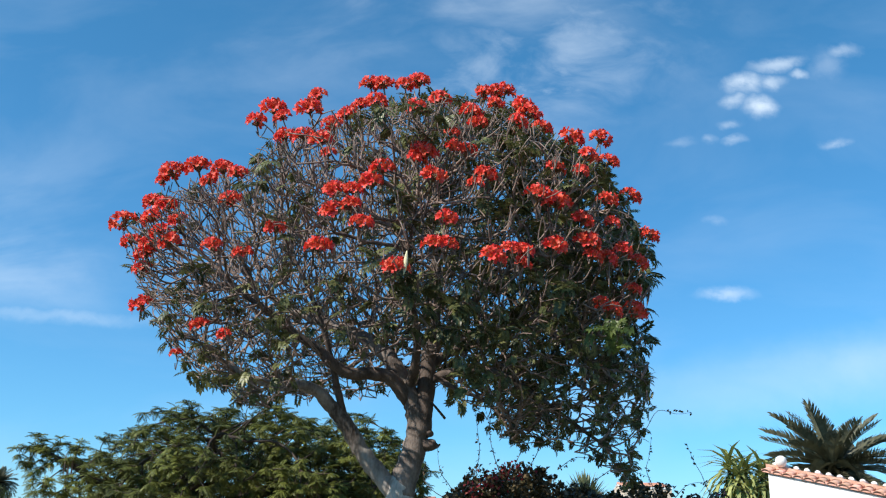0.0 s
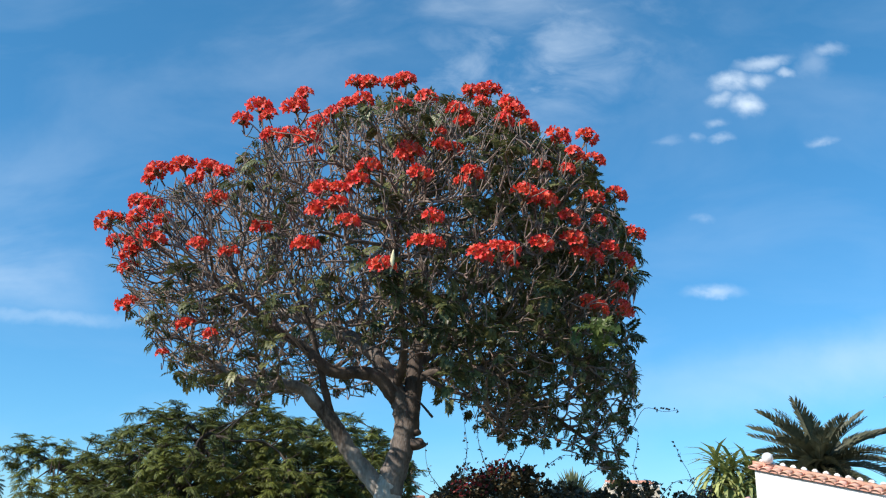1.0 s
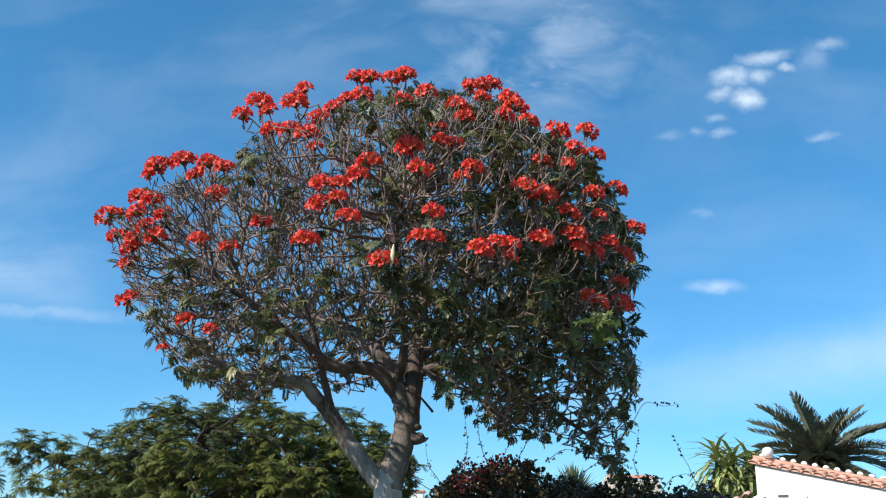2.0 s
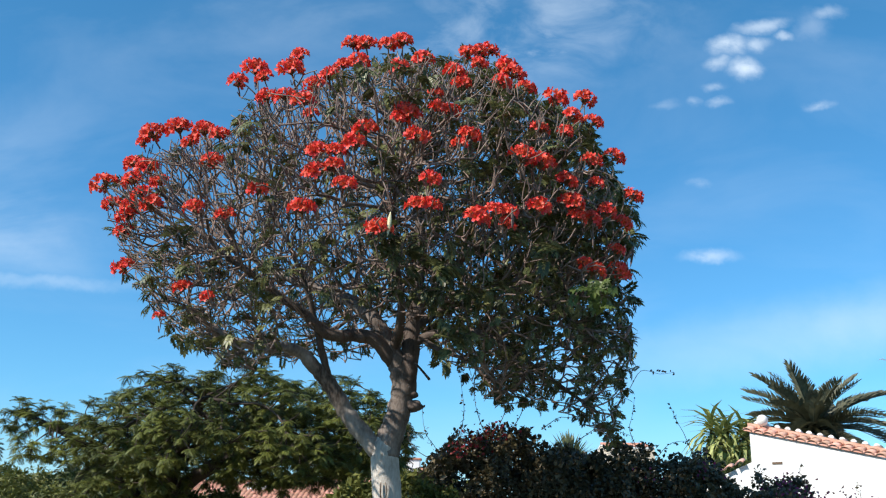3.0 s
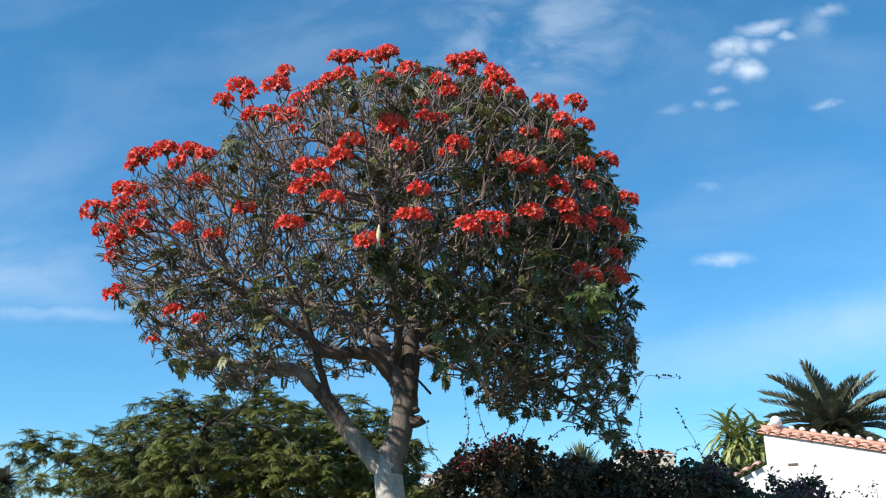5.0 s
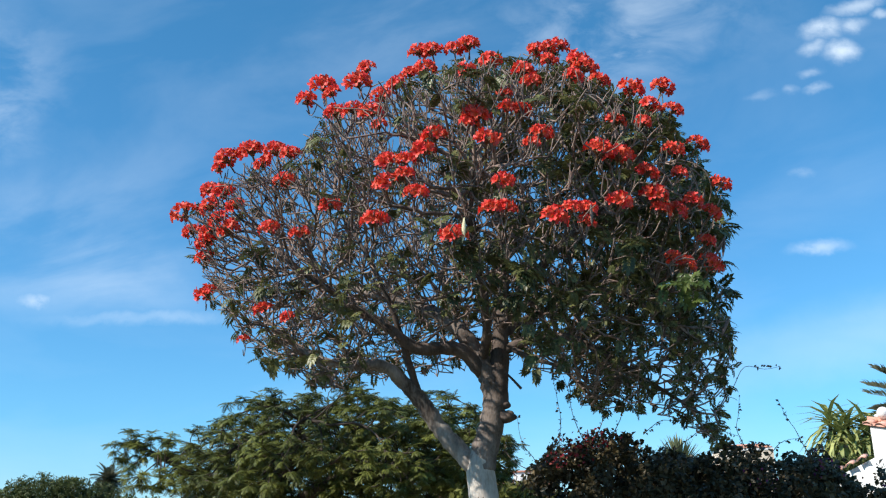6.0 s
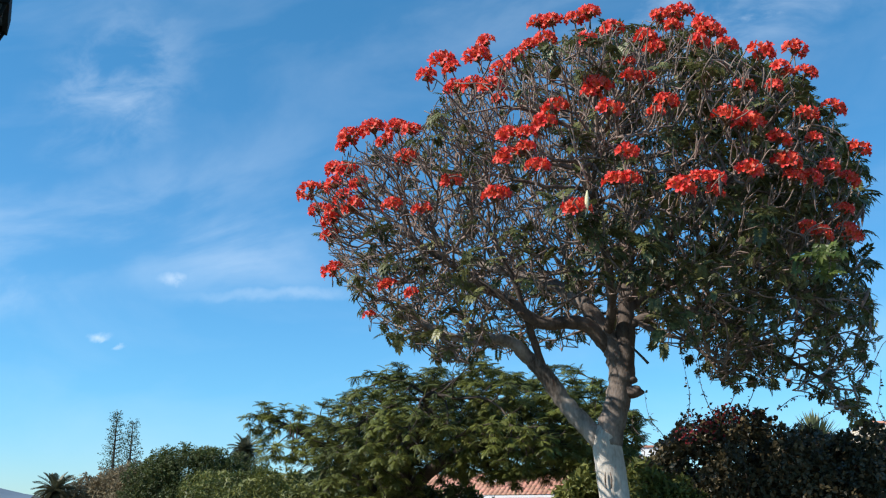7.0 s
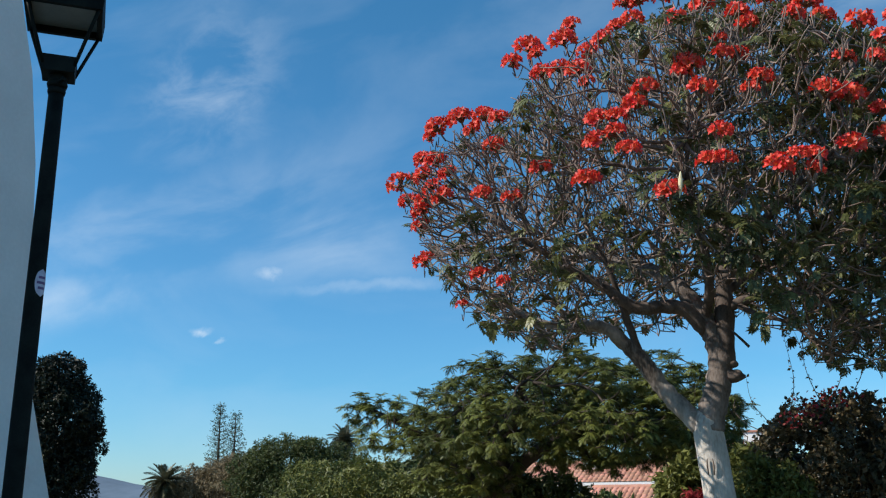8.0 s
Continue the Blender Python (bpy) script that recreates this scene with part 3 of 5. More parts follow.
def flower_head_mesh(seed):
    """A flat dome of open flowers round a knot of buds; three materials in one mesh."""
    rng = random.Random(seed)
    items, mats = [], []
    n = rng.randint(15, 19)
    for i in range(n):
        a = i * 2.4 + rng.uniform(-0.3, 0.3)
        tilt = radians(15 + 68 * math.sqrt(i / n) + rng.uniform(-8, 8))
        m = Matrix.Rotation(a, 3, "Z") @ Matrix.Rotation(tilt, 3, "Y")
        at = m @ Vector((0, 0, rng.uniform(0.075, 0.11))) + Vector((0, 0, 0.01))
        at.x, at.y = at.x * 1.25, at.y * 1.1
        it = petal_cup(rng, rng.uniform(0.050, 0.070), m, at)
        items.append(it)
        for f in range(len(it[1])):
            mats.append(1 if f % 6 < 2 else 0)
    for i in range(12):
        a, b = rng.uniform(0, math.tau), rng.uniform(0.2, 1.5)
        tip = Vector((math.cos(a) * math.sin(b), math.sin(a) * math.sin(b), math.cos(b))) * rng.uniform(0.06, 0.11)
        it = tube([(0, 0, -0.03), tuple(tip * 0.6), tuple(tip)], [0.008, 0.014, 0.004], 5, 0.05)
        items.append(it)
        mats += [2] * len(it[1])
    stem = tube([(0, 0, -0.16), (0.005, 0, -0.08), (0, 0, 0.0)], [0.010, 0.011, 0.014], 5, 0.05)
    items.append(stem)
    mats += [2] * len(stem[1])
    v, f = merged(items)
    me = mesh_of("flower_head", v, f)
    for m in (M_PETAL, M_THROAT, M_CALYX):
        me.materials.append(m)
    me.polygons.foreach_set("material_index", mats)
    return me


def pod_mesh(name, mat_):
    v, f = tube([(0, 0, 0), (0.01, 0, -0.3), (0.015, 0, -0.7), (0, 0, -1.0)], [0.02, 0.085, 0.075, 0.01], 8, 0.12, 0.1)
    v = [(p[0], p[1] * 0.55, p[2]) for p in v]
    me = mesh_of(name, v, f)
    me.materials.append(mat_)
    return me


def swept(P, Q, first, rounds=7):
    """Draws the twigs into sweeping arcs: each node moves between its parent and its children."""
    k = np.arange(first, len(P))
    for _ in range(rounds):
        total, count = np.zeros_like(P), np.zeros(len(P))
        np.add.at(total, Q[k], P[k])
        np.add.at(count, Q[k], 1)
        m = k[count[k] > 0]
        P[m] = 0.5 * P[m] + 0.25 * P[Q[m]] + 0.25 * total[m] / count[m][:, None]
    return P


def flowering_tree():
    rng = np.random.default_rng(11)
    base = (-0.88, 12.0, 0.0)
    tree = thing("tulip_tree", base, "tall flowering tree with red-orange blossom heads and bare grey twigs", "tree")
    trunk_pts = [(-0.86, 12.02, -0.1), (-0.89, 12.0, 0.4), (-0.93, 12.0, 1.3), (-0.94, 12.0, 1.87), (-1.00, 12.0, 2.47), (-1.01, 12.0, 2.62), (-1.0, 12.0, 2.70), (-0.98, 12.0, 2.74)]
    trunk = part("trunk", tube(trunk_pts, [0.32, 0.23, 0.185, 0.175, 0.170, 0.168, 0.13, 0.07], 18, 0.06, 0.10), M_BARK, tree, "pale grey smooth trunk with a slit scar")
    # slit scar with raised lips on the pale bark
    part("bark_scar", merged([tube([(-0.985 + dx, 11.803, 2.02), (-0.985 + dx * 1.3, 11.80, 2.11), (-0.99 + dx, 11.802, 2.20)], [0.006, 0.011, 0.006], 6, 0.04, 0.3, dx)
                              for dx in (-0.028, 0.028)]), M_SCAR, trunk, "vertical slit scar in the bark")
    limbs = {
        "a": [(-1.06, 12, 2.55), (-1.28, 12, 2.79), (-1.48, 12, 3.03), (-1.69, 11.9, 3.35), (-1.87, 11.8, 3.56), (-2.03, 11.7, 3.71), (-2.23, 11.6, 3.76),
              (-2.41, 11.5, 3.72), (-2.73, 11.4, 3.78), (-3.06, 11.3, 3.95)],
        "b": [(-0.99, 12, 2.52), (-0.95, 12, 2.72), (-0.85, 12, 3.04), (-0.80, 12, 3.31), (-0.84, 12, 3.52), (-0.99, 12, 3.87), (-1.18, 12, 4.18), (-1.46, 12.1, 4.43),
              (-1.76, 12.2, 4.58), (-2.17, 12.4, 4.76), (-2.64, 12.6, 4.98), (-3.2, 12.8, 5.35)],
        "c": [(-0.78, 12, 3.24), (-0.73, 12, 3.73), (-0.70, 12, 4.16), (-0.66, 12, 4.59), (-0.61, 12.05, 5.2), (-0.7, 12.1, 5.9), (-0.6, 12, 6.5)],
        "d": [(-0.72, 12, 3.90), (-0.40, 11.95, 4.01), (-0.12, 11.9, 4.04), (0.16, 11.8, 3.99), (0.43, 11.7, 3.83), (0.76, 11.6, 3.58), (1.14, 11.5, 3.28), (1.5, 11.4, 3.0)],
        "e": [(-0.92, 12, 3.66), (-1.13, 11.9, 3.90), (-1.37, 11.8, 3.95), (-1.63, 11.7, 3.93), (-1.83, 11.6, 4.02), (-2.03, 11.5, 4.20), (-2.26, 11.4, 4.33),
              (-2.51, 11.2, 4.51), (-2.86, 11, 4.73), (-3.2, 10.9, 5.04)],
        "f": [(-0.95, 12, 3.80), (-0.85, 11.75, 4.04), (-0.82, 11.4, 4.4), (-0.9, 10.8, 5.0), (-0.8, 10.3, 5.6)],
        "g": [(-0.70, 12, 4.2), (-0.35, 11.6, 4.6), (0.1, 11.2, 4.95), (0.6, 10.9, 5.3), (1.0, 10.8, 5.7)],
        "h": [(-0.9, 12, 3.7), (-1.1, 12.5, 4.1), (-1.4, 13.1, 4.6), (-1.6, 13.7, 5.1)],
        "i": [(-0.72, 12, 4.1), (-0.4, 12.5, 4.4), (0.2, 13.0, 4.8), (0.8, 13.3, 5.2)],
        "j": [(-1.69, 11.9, 3.35), (-1.80, 11.75, 3.8), (-1.95, 11.5, 4.4), (-2.2, 11.3, 5.0), (-2.6, 11.3, 5.7)],
        "k": [(-0.60, 12, 3.96), (-0.32, 11.8, 3.77), (-0.04, 11.7, 3.65), (0.19, 11.6, 3.44), (0.32, 11.5, 3.15)],
        "l": [(-0.69, 12, 4.40), (-0.19, 11.8, 4.48), (0.29, 11.5, 4.52), (0.78, 11.3, 4.36), (1.07, 11.2, 4.10), (1.41, 11.1, 3.90)],
    }
    girth = {"a": (0.12, 0.028), "b": (0.165, 0.028), "c": (0.135, 0.022), "d": (0.062, 0.016), "e": (0.10, 0.024), "f": (0.07, 0.018), "g": (0.068, 0.016),
             "h": (0.07, 0.02), "i": (0.07, 0.02), "j": (0.05, 0.018), "k": (0.036, 0.010), "l": (0.045, 0.014)}
    pos, par, rad = [], [], []
    for key, pts in limbs.items():
        thick, fine = girth[key]
        rr = [fine + (thick - fine) * (1 - i / (len(pts) - 1)) ** (0.8 if key in "ab" else 1.0) for i in range(len(pts))]
        # every limb but the first gets the bark with crown shade in its colour
        part("limb", tube(pts, rr, 14, 0.05, 0.24, ord(key)), M_BARK_MID if key == "a" else M_NECK_SHADE if key == "b" else M_LIMB, tree,
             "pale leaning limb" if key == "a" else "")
        P, R = smooth_path(pts, rr, 0.1)
        skip = int(len(P) * 0.32)
        prev = -1
        for p, r in zip(P[skip:], R[skip:]):
            pos.append(p)
            par.append(prev)
            rad.append(r)
            prev = len(pos) - 1
    # two knobs of an old pruning cut, and a broken stick
    for i, (z, s, dx) in enumerate(((3.27, 0.085, 0.11), (3.12, 0.105, 0.14))):
        bm = bmesh.new()
        bmesh.ops.create_icosphere(bm, subdivisions=3, radius=s)
        for v in bm.verts:
            v.co *= 1 + 0.25 * noise.noise(v.co * 14 + Vector((i * 5, 0, 0)))
            v.co = Vector((v.co.x * 1.25, v.co.y, v.co.z * 0.72)) + Vector((-0.82 + dx, 11.98, z))
        for f in bm.faces:
            f.smooth = True
        part("pruning_knob", bm, M_LIMB, tree, "dark healed pruning knob")
    part("broken_stick", tube([(-0.71, 11.95, 3.70), (-0.58, 11.9, 3.56), (-0.47, 11.88, 3.43)], [0.014, 0.015, 0.017], 6, 0.06, 0.2), M_LIMB, tree, "dead broken stick")
    heads = flower_heads()
    seeds = len(pos)
    low = crown_points(9000, rng, 0.2)
    low = low[(low[:, 0] > -0.1) & (low[:, 2] < 4.4)]
    targets = np.concatenate((crown_points(9000, rng, 0.62), low, np.array([h[:3] for h in heads]) - (0, 0, 0.12)))
    P, Q = colonize(pos, par, targets, 0.085, 1.3, 0.135, 120, rng, 0.16)
    P = swept(P, Q, seeds)
    # upturned shoots that sweep out from the ends
    n0 = len(P)
    has_kid = np.zeros(n0, bool)
    has_kid[Q[Q >= 0]] = True
    fork = np.array((-0.95, 12.0, 3.3))
    extra, eq = [], []
    for i in range(seeds, n0):
        o = P[i] - fork
        far = np.linalg.norm(o)
        end = not has_kid[i]
        if far < 1.4 or (not end and rng.random() > 0.2):
            continue
        low = P[i][2] < 4.3 and P[i][0] > -0.2
        for _ in range(2 if end else 1):
            g = o / far + rng.normal(0, 0.42, 3) + (0, 0, -0.15 if low else 0.35)
            g /= np.linalg.norm(g)
            tip = P[i] + g * 0.22
            k = (CROWN_Y - 0.1) / (tip[1] - 0.1)
            if not inside(TWIG_EDGE, np.array([tip[0] * k]), np.array([EYE_H + (tip[2] - EYE_H) * k]))[0]:
                continue
            a, prev, bend = P[i], i, rng.normal(0, 0.24, 3)
            for s in range(3):
                a = a + g * rng.uniform(0.06, 0.10)
                g = g + bend + (0, 0, -0.02 if low else 0.16)
                g /= np.linalg.norm(g)
                extra.append(a)
                eq.append(prev)
                prev = n0 + len(extra) - 1
    # a stalk that curves up from the nearest lower twig to each flower head
    for h in heads:
        goal = np.array(h[:3]) - (0, 0, 0.13)
        cand = P[seeds:n0]
        j = int(np.argmin(np.linalg.norm(cand - goal, axis=1) + 0.8 * np.clip(cand[:, 2] - goal[2] + 0.1, 0, 9))) + seeds
        prev = j
        for s in (0.25, 0.5, 0.75, 1.0):
            extra.append(P[j] + (goal - P[j]) * s + np.array((0, 0, -0.10)) * math.sin(math.pi * s))
            eq.append(prev)
            prev = n0 + len(extra) - 1
    P, Q = np.concatenate((P, np.array(extra))), np.concatenate((Q, np.array(eq)))
    R = thickness(P, Q, 0.0062, 3.0)
    R[:seeds] = np.array(rad)
    R = np.minimum(R, 0.055)
    part("branchwork", twig_mesh(P, Q, R, seeds, 4), M_TWIG, tree, "tangle of bare grey-brown twigs", kind="stuff")
    # rosettes of leaves at the twig ends: many on the lower and outer right side, few on the bare upper left
    kid = np.zeros(len(P), bool)
    kid[Q[Q >= 0]] = True
    ends = np.array([i for i in range(seeds, len(P) - 4 * len(heads)) if not kid[i]])
    T, along0 = P[ends], P[ends] - P[Q[ends]]
    x, y, z = T.T
    want = 0.07 + 0.16 * np.clip((x + 1.7) / 2.2, 0, 1) + 0.20 * np.clip((x - 0.4) / 1.0, 0, 1) + 0.12 * np.clip((5.0 - z) / 1.2, 0, 1)
    want += np.where((x > 0.0) & (z < 4.35), 0.55, 0.0)
    want *= np.where((x < -1.9) & (z > 4.6), 0.6, 1.0)
    want *= 0.25 + 2.1 * np.clip(np.array([noise.noise(Vector(p) * 1.4) * 1.1 + 0.5 for p in T]), 0, 1)
    # the flower heads stand clear of the leaves
    for h in heads:
        want[(np.hypot(x - h[0], z - h[2] + 0.05) < 0.26) & (y < h[1] + 0.2)] *= 0.05
    pick = rng.random(len(T)) < want
    each = 5
    T, along0 = np.repeat(T[pick], each, axis=0), np.repeat(along0[pick], each, axis=0)
    n = len(T)
    along0 /= np.linalg.norm(along0, axis=1)[:, None] + 1e-6
    side = rng.normal(0, 1, (n, 3))
    side -= along0 * (side * along0).sum(1)[:, None]
    side /= np.linalg.norm(side, axis=1)[:, None] + 1e-6
    along = along0 * 0.35 + side + rng.normal(0, 0.15, (n, 3)) + (0, 0, -0.22)
    normal = np.array((0, 0, 1.0)) + along0 * 0.5 + rng.normal(0, 0.3, (n, 3))
    T = T - along0 * rng.uniform(0, 0.06, n)[:, None]
    hang = (T[:, 0] > 0.0) & (T[:, 2] < 4.35)
    size = rng.uniform(0.11, 0.185, n) * np.where(hang, 0.7, 1.0) * np.where((T[:, 0] < -1.2) | (T[:, 2] < 4.2), 0.85, 1.0)
    near = np.argsort(T[:, 1] + 0.35 * abs(T[:, 2] - 4.4) + rng.random(n) * 0.6)[:280]
    rest = np.ones(n, bool)
    rest[near] = False
    tmpl = tulip_leaf()
    part("foliage", scatter(tmpl, T[rest], along[rest], normal[rest], size[rest]), M_LEAF, tree, "glossy dark green pinnate leaves", kind="stuff")
    one = mesh_of("leaf", tmpl[0], tmpl[1])
    one.materials.append(M_LEAF_ONE)
    for i in near:
        a = Vector(along[i]).normalized()
        s = a.cross(Vector(normal[i])).normalized()
        u = s.cross(a)
        m = Matrix((s, a, u)).transposed().to_4x4()
        piece("leaf", one, Matrix.Translation(T[i]) @ m @ Matrix.Scale(size[i], 4), tree)
    # a spray of young, light green leaves below two flower heads
    young = mesh_of("young_leaf", tmpl[0], tmpl[1])
    young.materials.append(M_YOUNG)
    lr = random.Random(17)
    for i in range(15):
        a = Vector((lr.uniform(-1, 1), lr.uniform(-1, 0.2), lr.uniform(-1.2, 0.2))).normalized()
        s = a.cross(Vector((lr.uniform(-.3, .3), -0.6, 0.8))).normalized()
        m = Matrix((s, a, s.cross(a))).transposed().to_4x4()
        piece("young_leaf", young, Matrix.Translation((1.32 + lr.gauss(0, 0.09), 9.75 + lr.gauss(0, 0.08), 4.03 + lr.gauss(0, 0.08))) @ m @ Matrix.Scale(lr.uniform(0.12, 0.18), 4), tree)
    kinds = [flower_head_mesh(s) for s in range(5)]
    pr = random.Random(3)
    for hx, hy, hz, s in heads:
        o = Vector(((hx + 1.2) * 0.3 + pr.uniform(-.3, .3), (hy - 12) * 0.25, 1.6)).normalized()
        m = o.to_track_quat("Z", "Y").to_matrix().to_4x4()
        k = (0.35 + 0.65 * s) * pr.uniform(0.9, 1.1) * hy / 11.8
        piece("flower_head", pr.choice(kinds), Matrix.Translation((hx, hy, hz - 0.035)) @ m @ Matrix.Rotation(pr.uniform(0, 6.3), 4, "Z")
              @ Matrix.Diagonal((k, k, k * 1.05, 1)), tree)
    pale, dry = pod_mesh("seed_pod", M_POD_PALE), pod_mesh("seed_pod", M_POD)
    for i, (x, y, z, ln, ax, ay) in enumerate(((-0.765, 8.93, 4.60, 0.25, 0, 6), (0.42, 9.2, 4.74, 0.22, 0, 2), (1.30, 9.9, 4.74, 0.22, 0, -3),
                                               (1.83, 10.5, 4.72, 0.22, 0, -18), (1.90, 10.9, 4.86, 0.26, 0, -30), (1.90, 11.2, 4.02, 0.26, 0, -28),
                                               (1.90, 11.4, 3.74, 0.24, 10, -35), (1.75, 10.6, 4.80, 0.2, 0, 5), (-1.9, 9.5, 4.9, 0.18, 0, 10))):
        ob = piece("seed_pod", pale if i == 0 else dry, pose(x, y, z, ax, ay, 40 * i) @ Matrix.Scale(ln, 4), tree)
        if i == 0:
            tagged(ob, "split cream-coloured seed pod")
    return tree


flowering_tree()


# ---- the feathery tree behind ----
def grown_tree(name, base, label, limbs, targets, leaf, leaf_mat, leaf_size, per_tip, seed, step, reach, kill, bark, tip=0.008,
               flat=0.6, thin_max=0.03, droop=-0.1, leaf_label="", lift=0.03):
    rng = np.random.default_rng(seed)
    tree = thing(name, base, label, "tree")
    pos, par, rad = [], [], []
    for i, (pts, rr) in enumerate(limbs):
        part("trunk" if i == 0 else "limb", tube(pts, rr, 10, 0.15, 0.15, i * 3.0), bark, tree)
        P, R = smooth_path(pts, rr, step)
        k, prev = int(len(P) * (0.75 if i == 0 else 0.3)), -1
        for p, r in zip(P[k:], R[k:]):
            pos.append(p)
            par.append(prev)
            rad.append(r)
            prev = len(pos) - 1
    n0 = len(pos)
    P, Q = colonize(pos, par, targets, step, reach, kill, 80, rng, lift)
    R = thickness(P, Q, tip, 2.4)
    R[:n0] = rad
    R = np.minimum(R, 0.09)
    part("branchwork", twig_mesh(P, Q, R, n0, 4), bark, tree, kind="stuff")
    kid = np.zeros(len(P), bool)
    kid[Q[Q >= 0]] = True
    sel = np.array([i for i in range(n0, len(P)) if R[i] < thin_max and (not kid[i] or rng.random() < 0.55)])
    T, d0 = np.repeat(P[sel], per_tip, axis=0), np.repeat((P[sel] - P[Q[sel]]) / step, per_tip, axis=0)
    n = len(T)
    turn = (np.arange(n) % per_tip + rng.uniform(-0.3, 0.3, n)) * math.tau / per_tip + np.repeat(rng.uniform(0, 6.3, len(sel)), per_tip)
    along = np.stack((np.cos(turn), np.sin(turn), rng.normal(droop, flat * 0.5, n)), axis=1) + d0 * 0.5
    normal = np.array((0, 0, 1.0)) + rng.normal(0, 0.22, (n, 3))
    part("foliage", scatter(leaf, T, along, normal, rng.uniform(*leaf_size, n)), leaf_mat, tree, leaf_label, kind="stuff")
    return tree


def umbrella_targets():
    rng = np.random.default_rng(21)
    n = 22000
    p = rng.uniform((-10.2, 16.0, 2.2), (-0.9, 25.0, 5.1), (n, 3))
    u = ((p[:, 0] + 4.45) / 3.4) ** 2 + ((p[:, 1] - 20.5) / 4.2) ** 2
    top = 4.52 - 1.05 * u ** 3.2 + 0.34 * np.array([noise.noise(Vector((q[0] * 0.9, q[1] * 0.9, 4))) for q in p])
    low = 3.1 - 0.5 * u + 0.45 * np.clip((-6.8 - p[:, 0]) / 1.5, 0, 1) + 0.3 * np.array([noise.noise(Vector((q[0] * 0.8, q[1] * 0.8, 9))) for q in p])
    ok = (u < 1.0) & (p[:, 2] < top) & (p[:, 2] > low)
    gaps = np.array([noise.noise(Vector((q[0] * 0.9, q[1] * 0.9, q[2] * 2.4))) for q in p]) > -0.08
    body = p[ok & gaps]
    # an arm that reaches out to one side, lower than the rest
    t = rng.random(160) ** 0.7
    arm = np.stack((-7.9 - 1.4 * t, 20 + rng.normal(0, 0.25, 160), 3.55 + 0.3 * t + rng.normal(0, 0.16, 160)), axis=1)
    arm2 = np.stack((-7.7 - 1.2 * t, 19.6 + rng.normal(0, 0.3, 160), 3.05 + rng.normal(0, 0.1, 160)), axis=1)[:60]
    low_right = rng.uniform((-5.0, 18.5, 2.5), (-1.6, 20.5, 3.3), (260, 3))
    skirt = rng.uniform((-7.3, 18.0, 2.0), (-5.6, 20.0, 3.1), (330, 3))
    return np.concatenate((body[:11000], arm, arm2, low_right, skirt))


feathery = grown_tree(
    "flame_tree", (-6.15, 20.3, 0), "wide umbrella-shaped tree with feathery green leaves",
    [([(-6.12, 20.3, -0.1), (-6.16, 20.3, 1.2), (-6.1, 20.3, 2.3), (-6.0, 20.3, 3.2)], [0.34, 0.26, 0.22, 0.15]),
     ([(-6.1, 20.3, 2.0), (-5.5, 20.2, 2.65), (-4.6, 20.1, 3.1), (-3.3, 20.1, 3.3), (-2.2, 20.2, 3.5)], [0.17, 0.15, 0.12, 0.09, 0.04]),
     ([(-6.15, 20.3, 1.7), (-6.9, 20.0, 2.5), (-7.5, 19.8, 3.1), (-8.2, 19.8, 3.5), (-9.0, 19.9, 3.85)], [0.15, 0.12, 0.10, 0.06, 0.03]),
     ([(-6.0, 20.3, 2.9), (-5.4, 19.4, 3.6), (-5.0, 18.4, 4.0)], [0.12, 0.09, 0.04]),
     ([(-6.0, 20.3, 2.9), (-6.4, 21.2, 3.6), (-6.6, 22.6, 4.0)], [0.12, 0.09, 0.04]),
     ([(-6.0, 20.3, 3.0), (-4.8, 21.0, 3.8), (-3.6, 21.8, 4.2)], [0.11, 0.08, 0.04])],
    umbrella_targets(), fern_leaf(), M_FERN, (0.11, 0.21), 12, 5, 0.14, 1.6, 0.16, M_BARK_SHADOW, 0.008, 0.6, 0.02, -0.05,
    "feathery bright green double-pinnate leaves")
brown_pod = pod_mesh("seed_pod", M_POD)
for px, pz, ln in ((-8.35, 3.75, 0.45), (-8.2, 3.72, 0.5), (-7.75, 3.85, 0.35), (-8.28, 3.66, 0.42), (-6.6, 3.3, 0.3)):
    piece("seed_pod", brown_pod, pose(px, 19.6, pz, 0, 0, px * 90) @ Matrix.Diagonal((0.25, 0.25, ln, 1)), feathery)


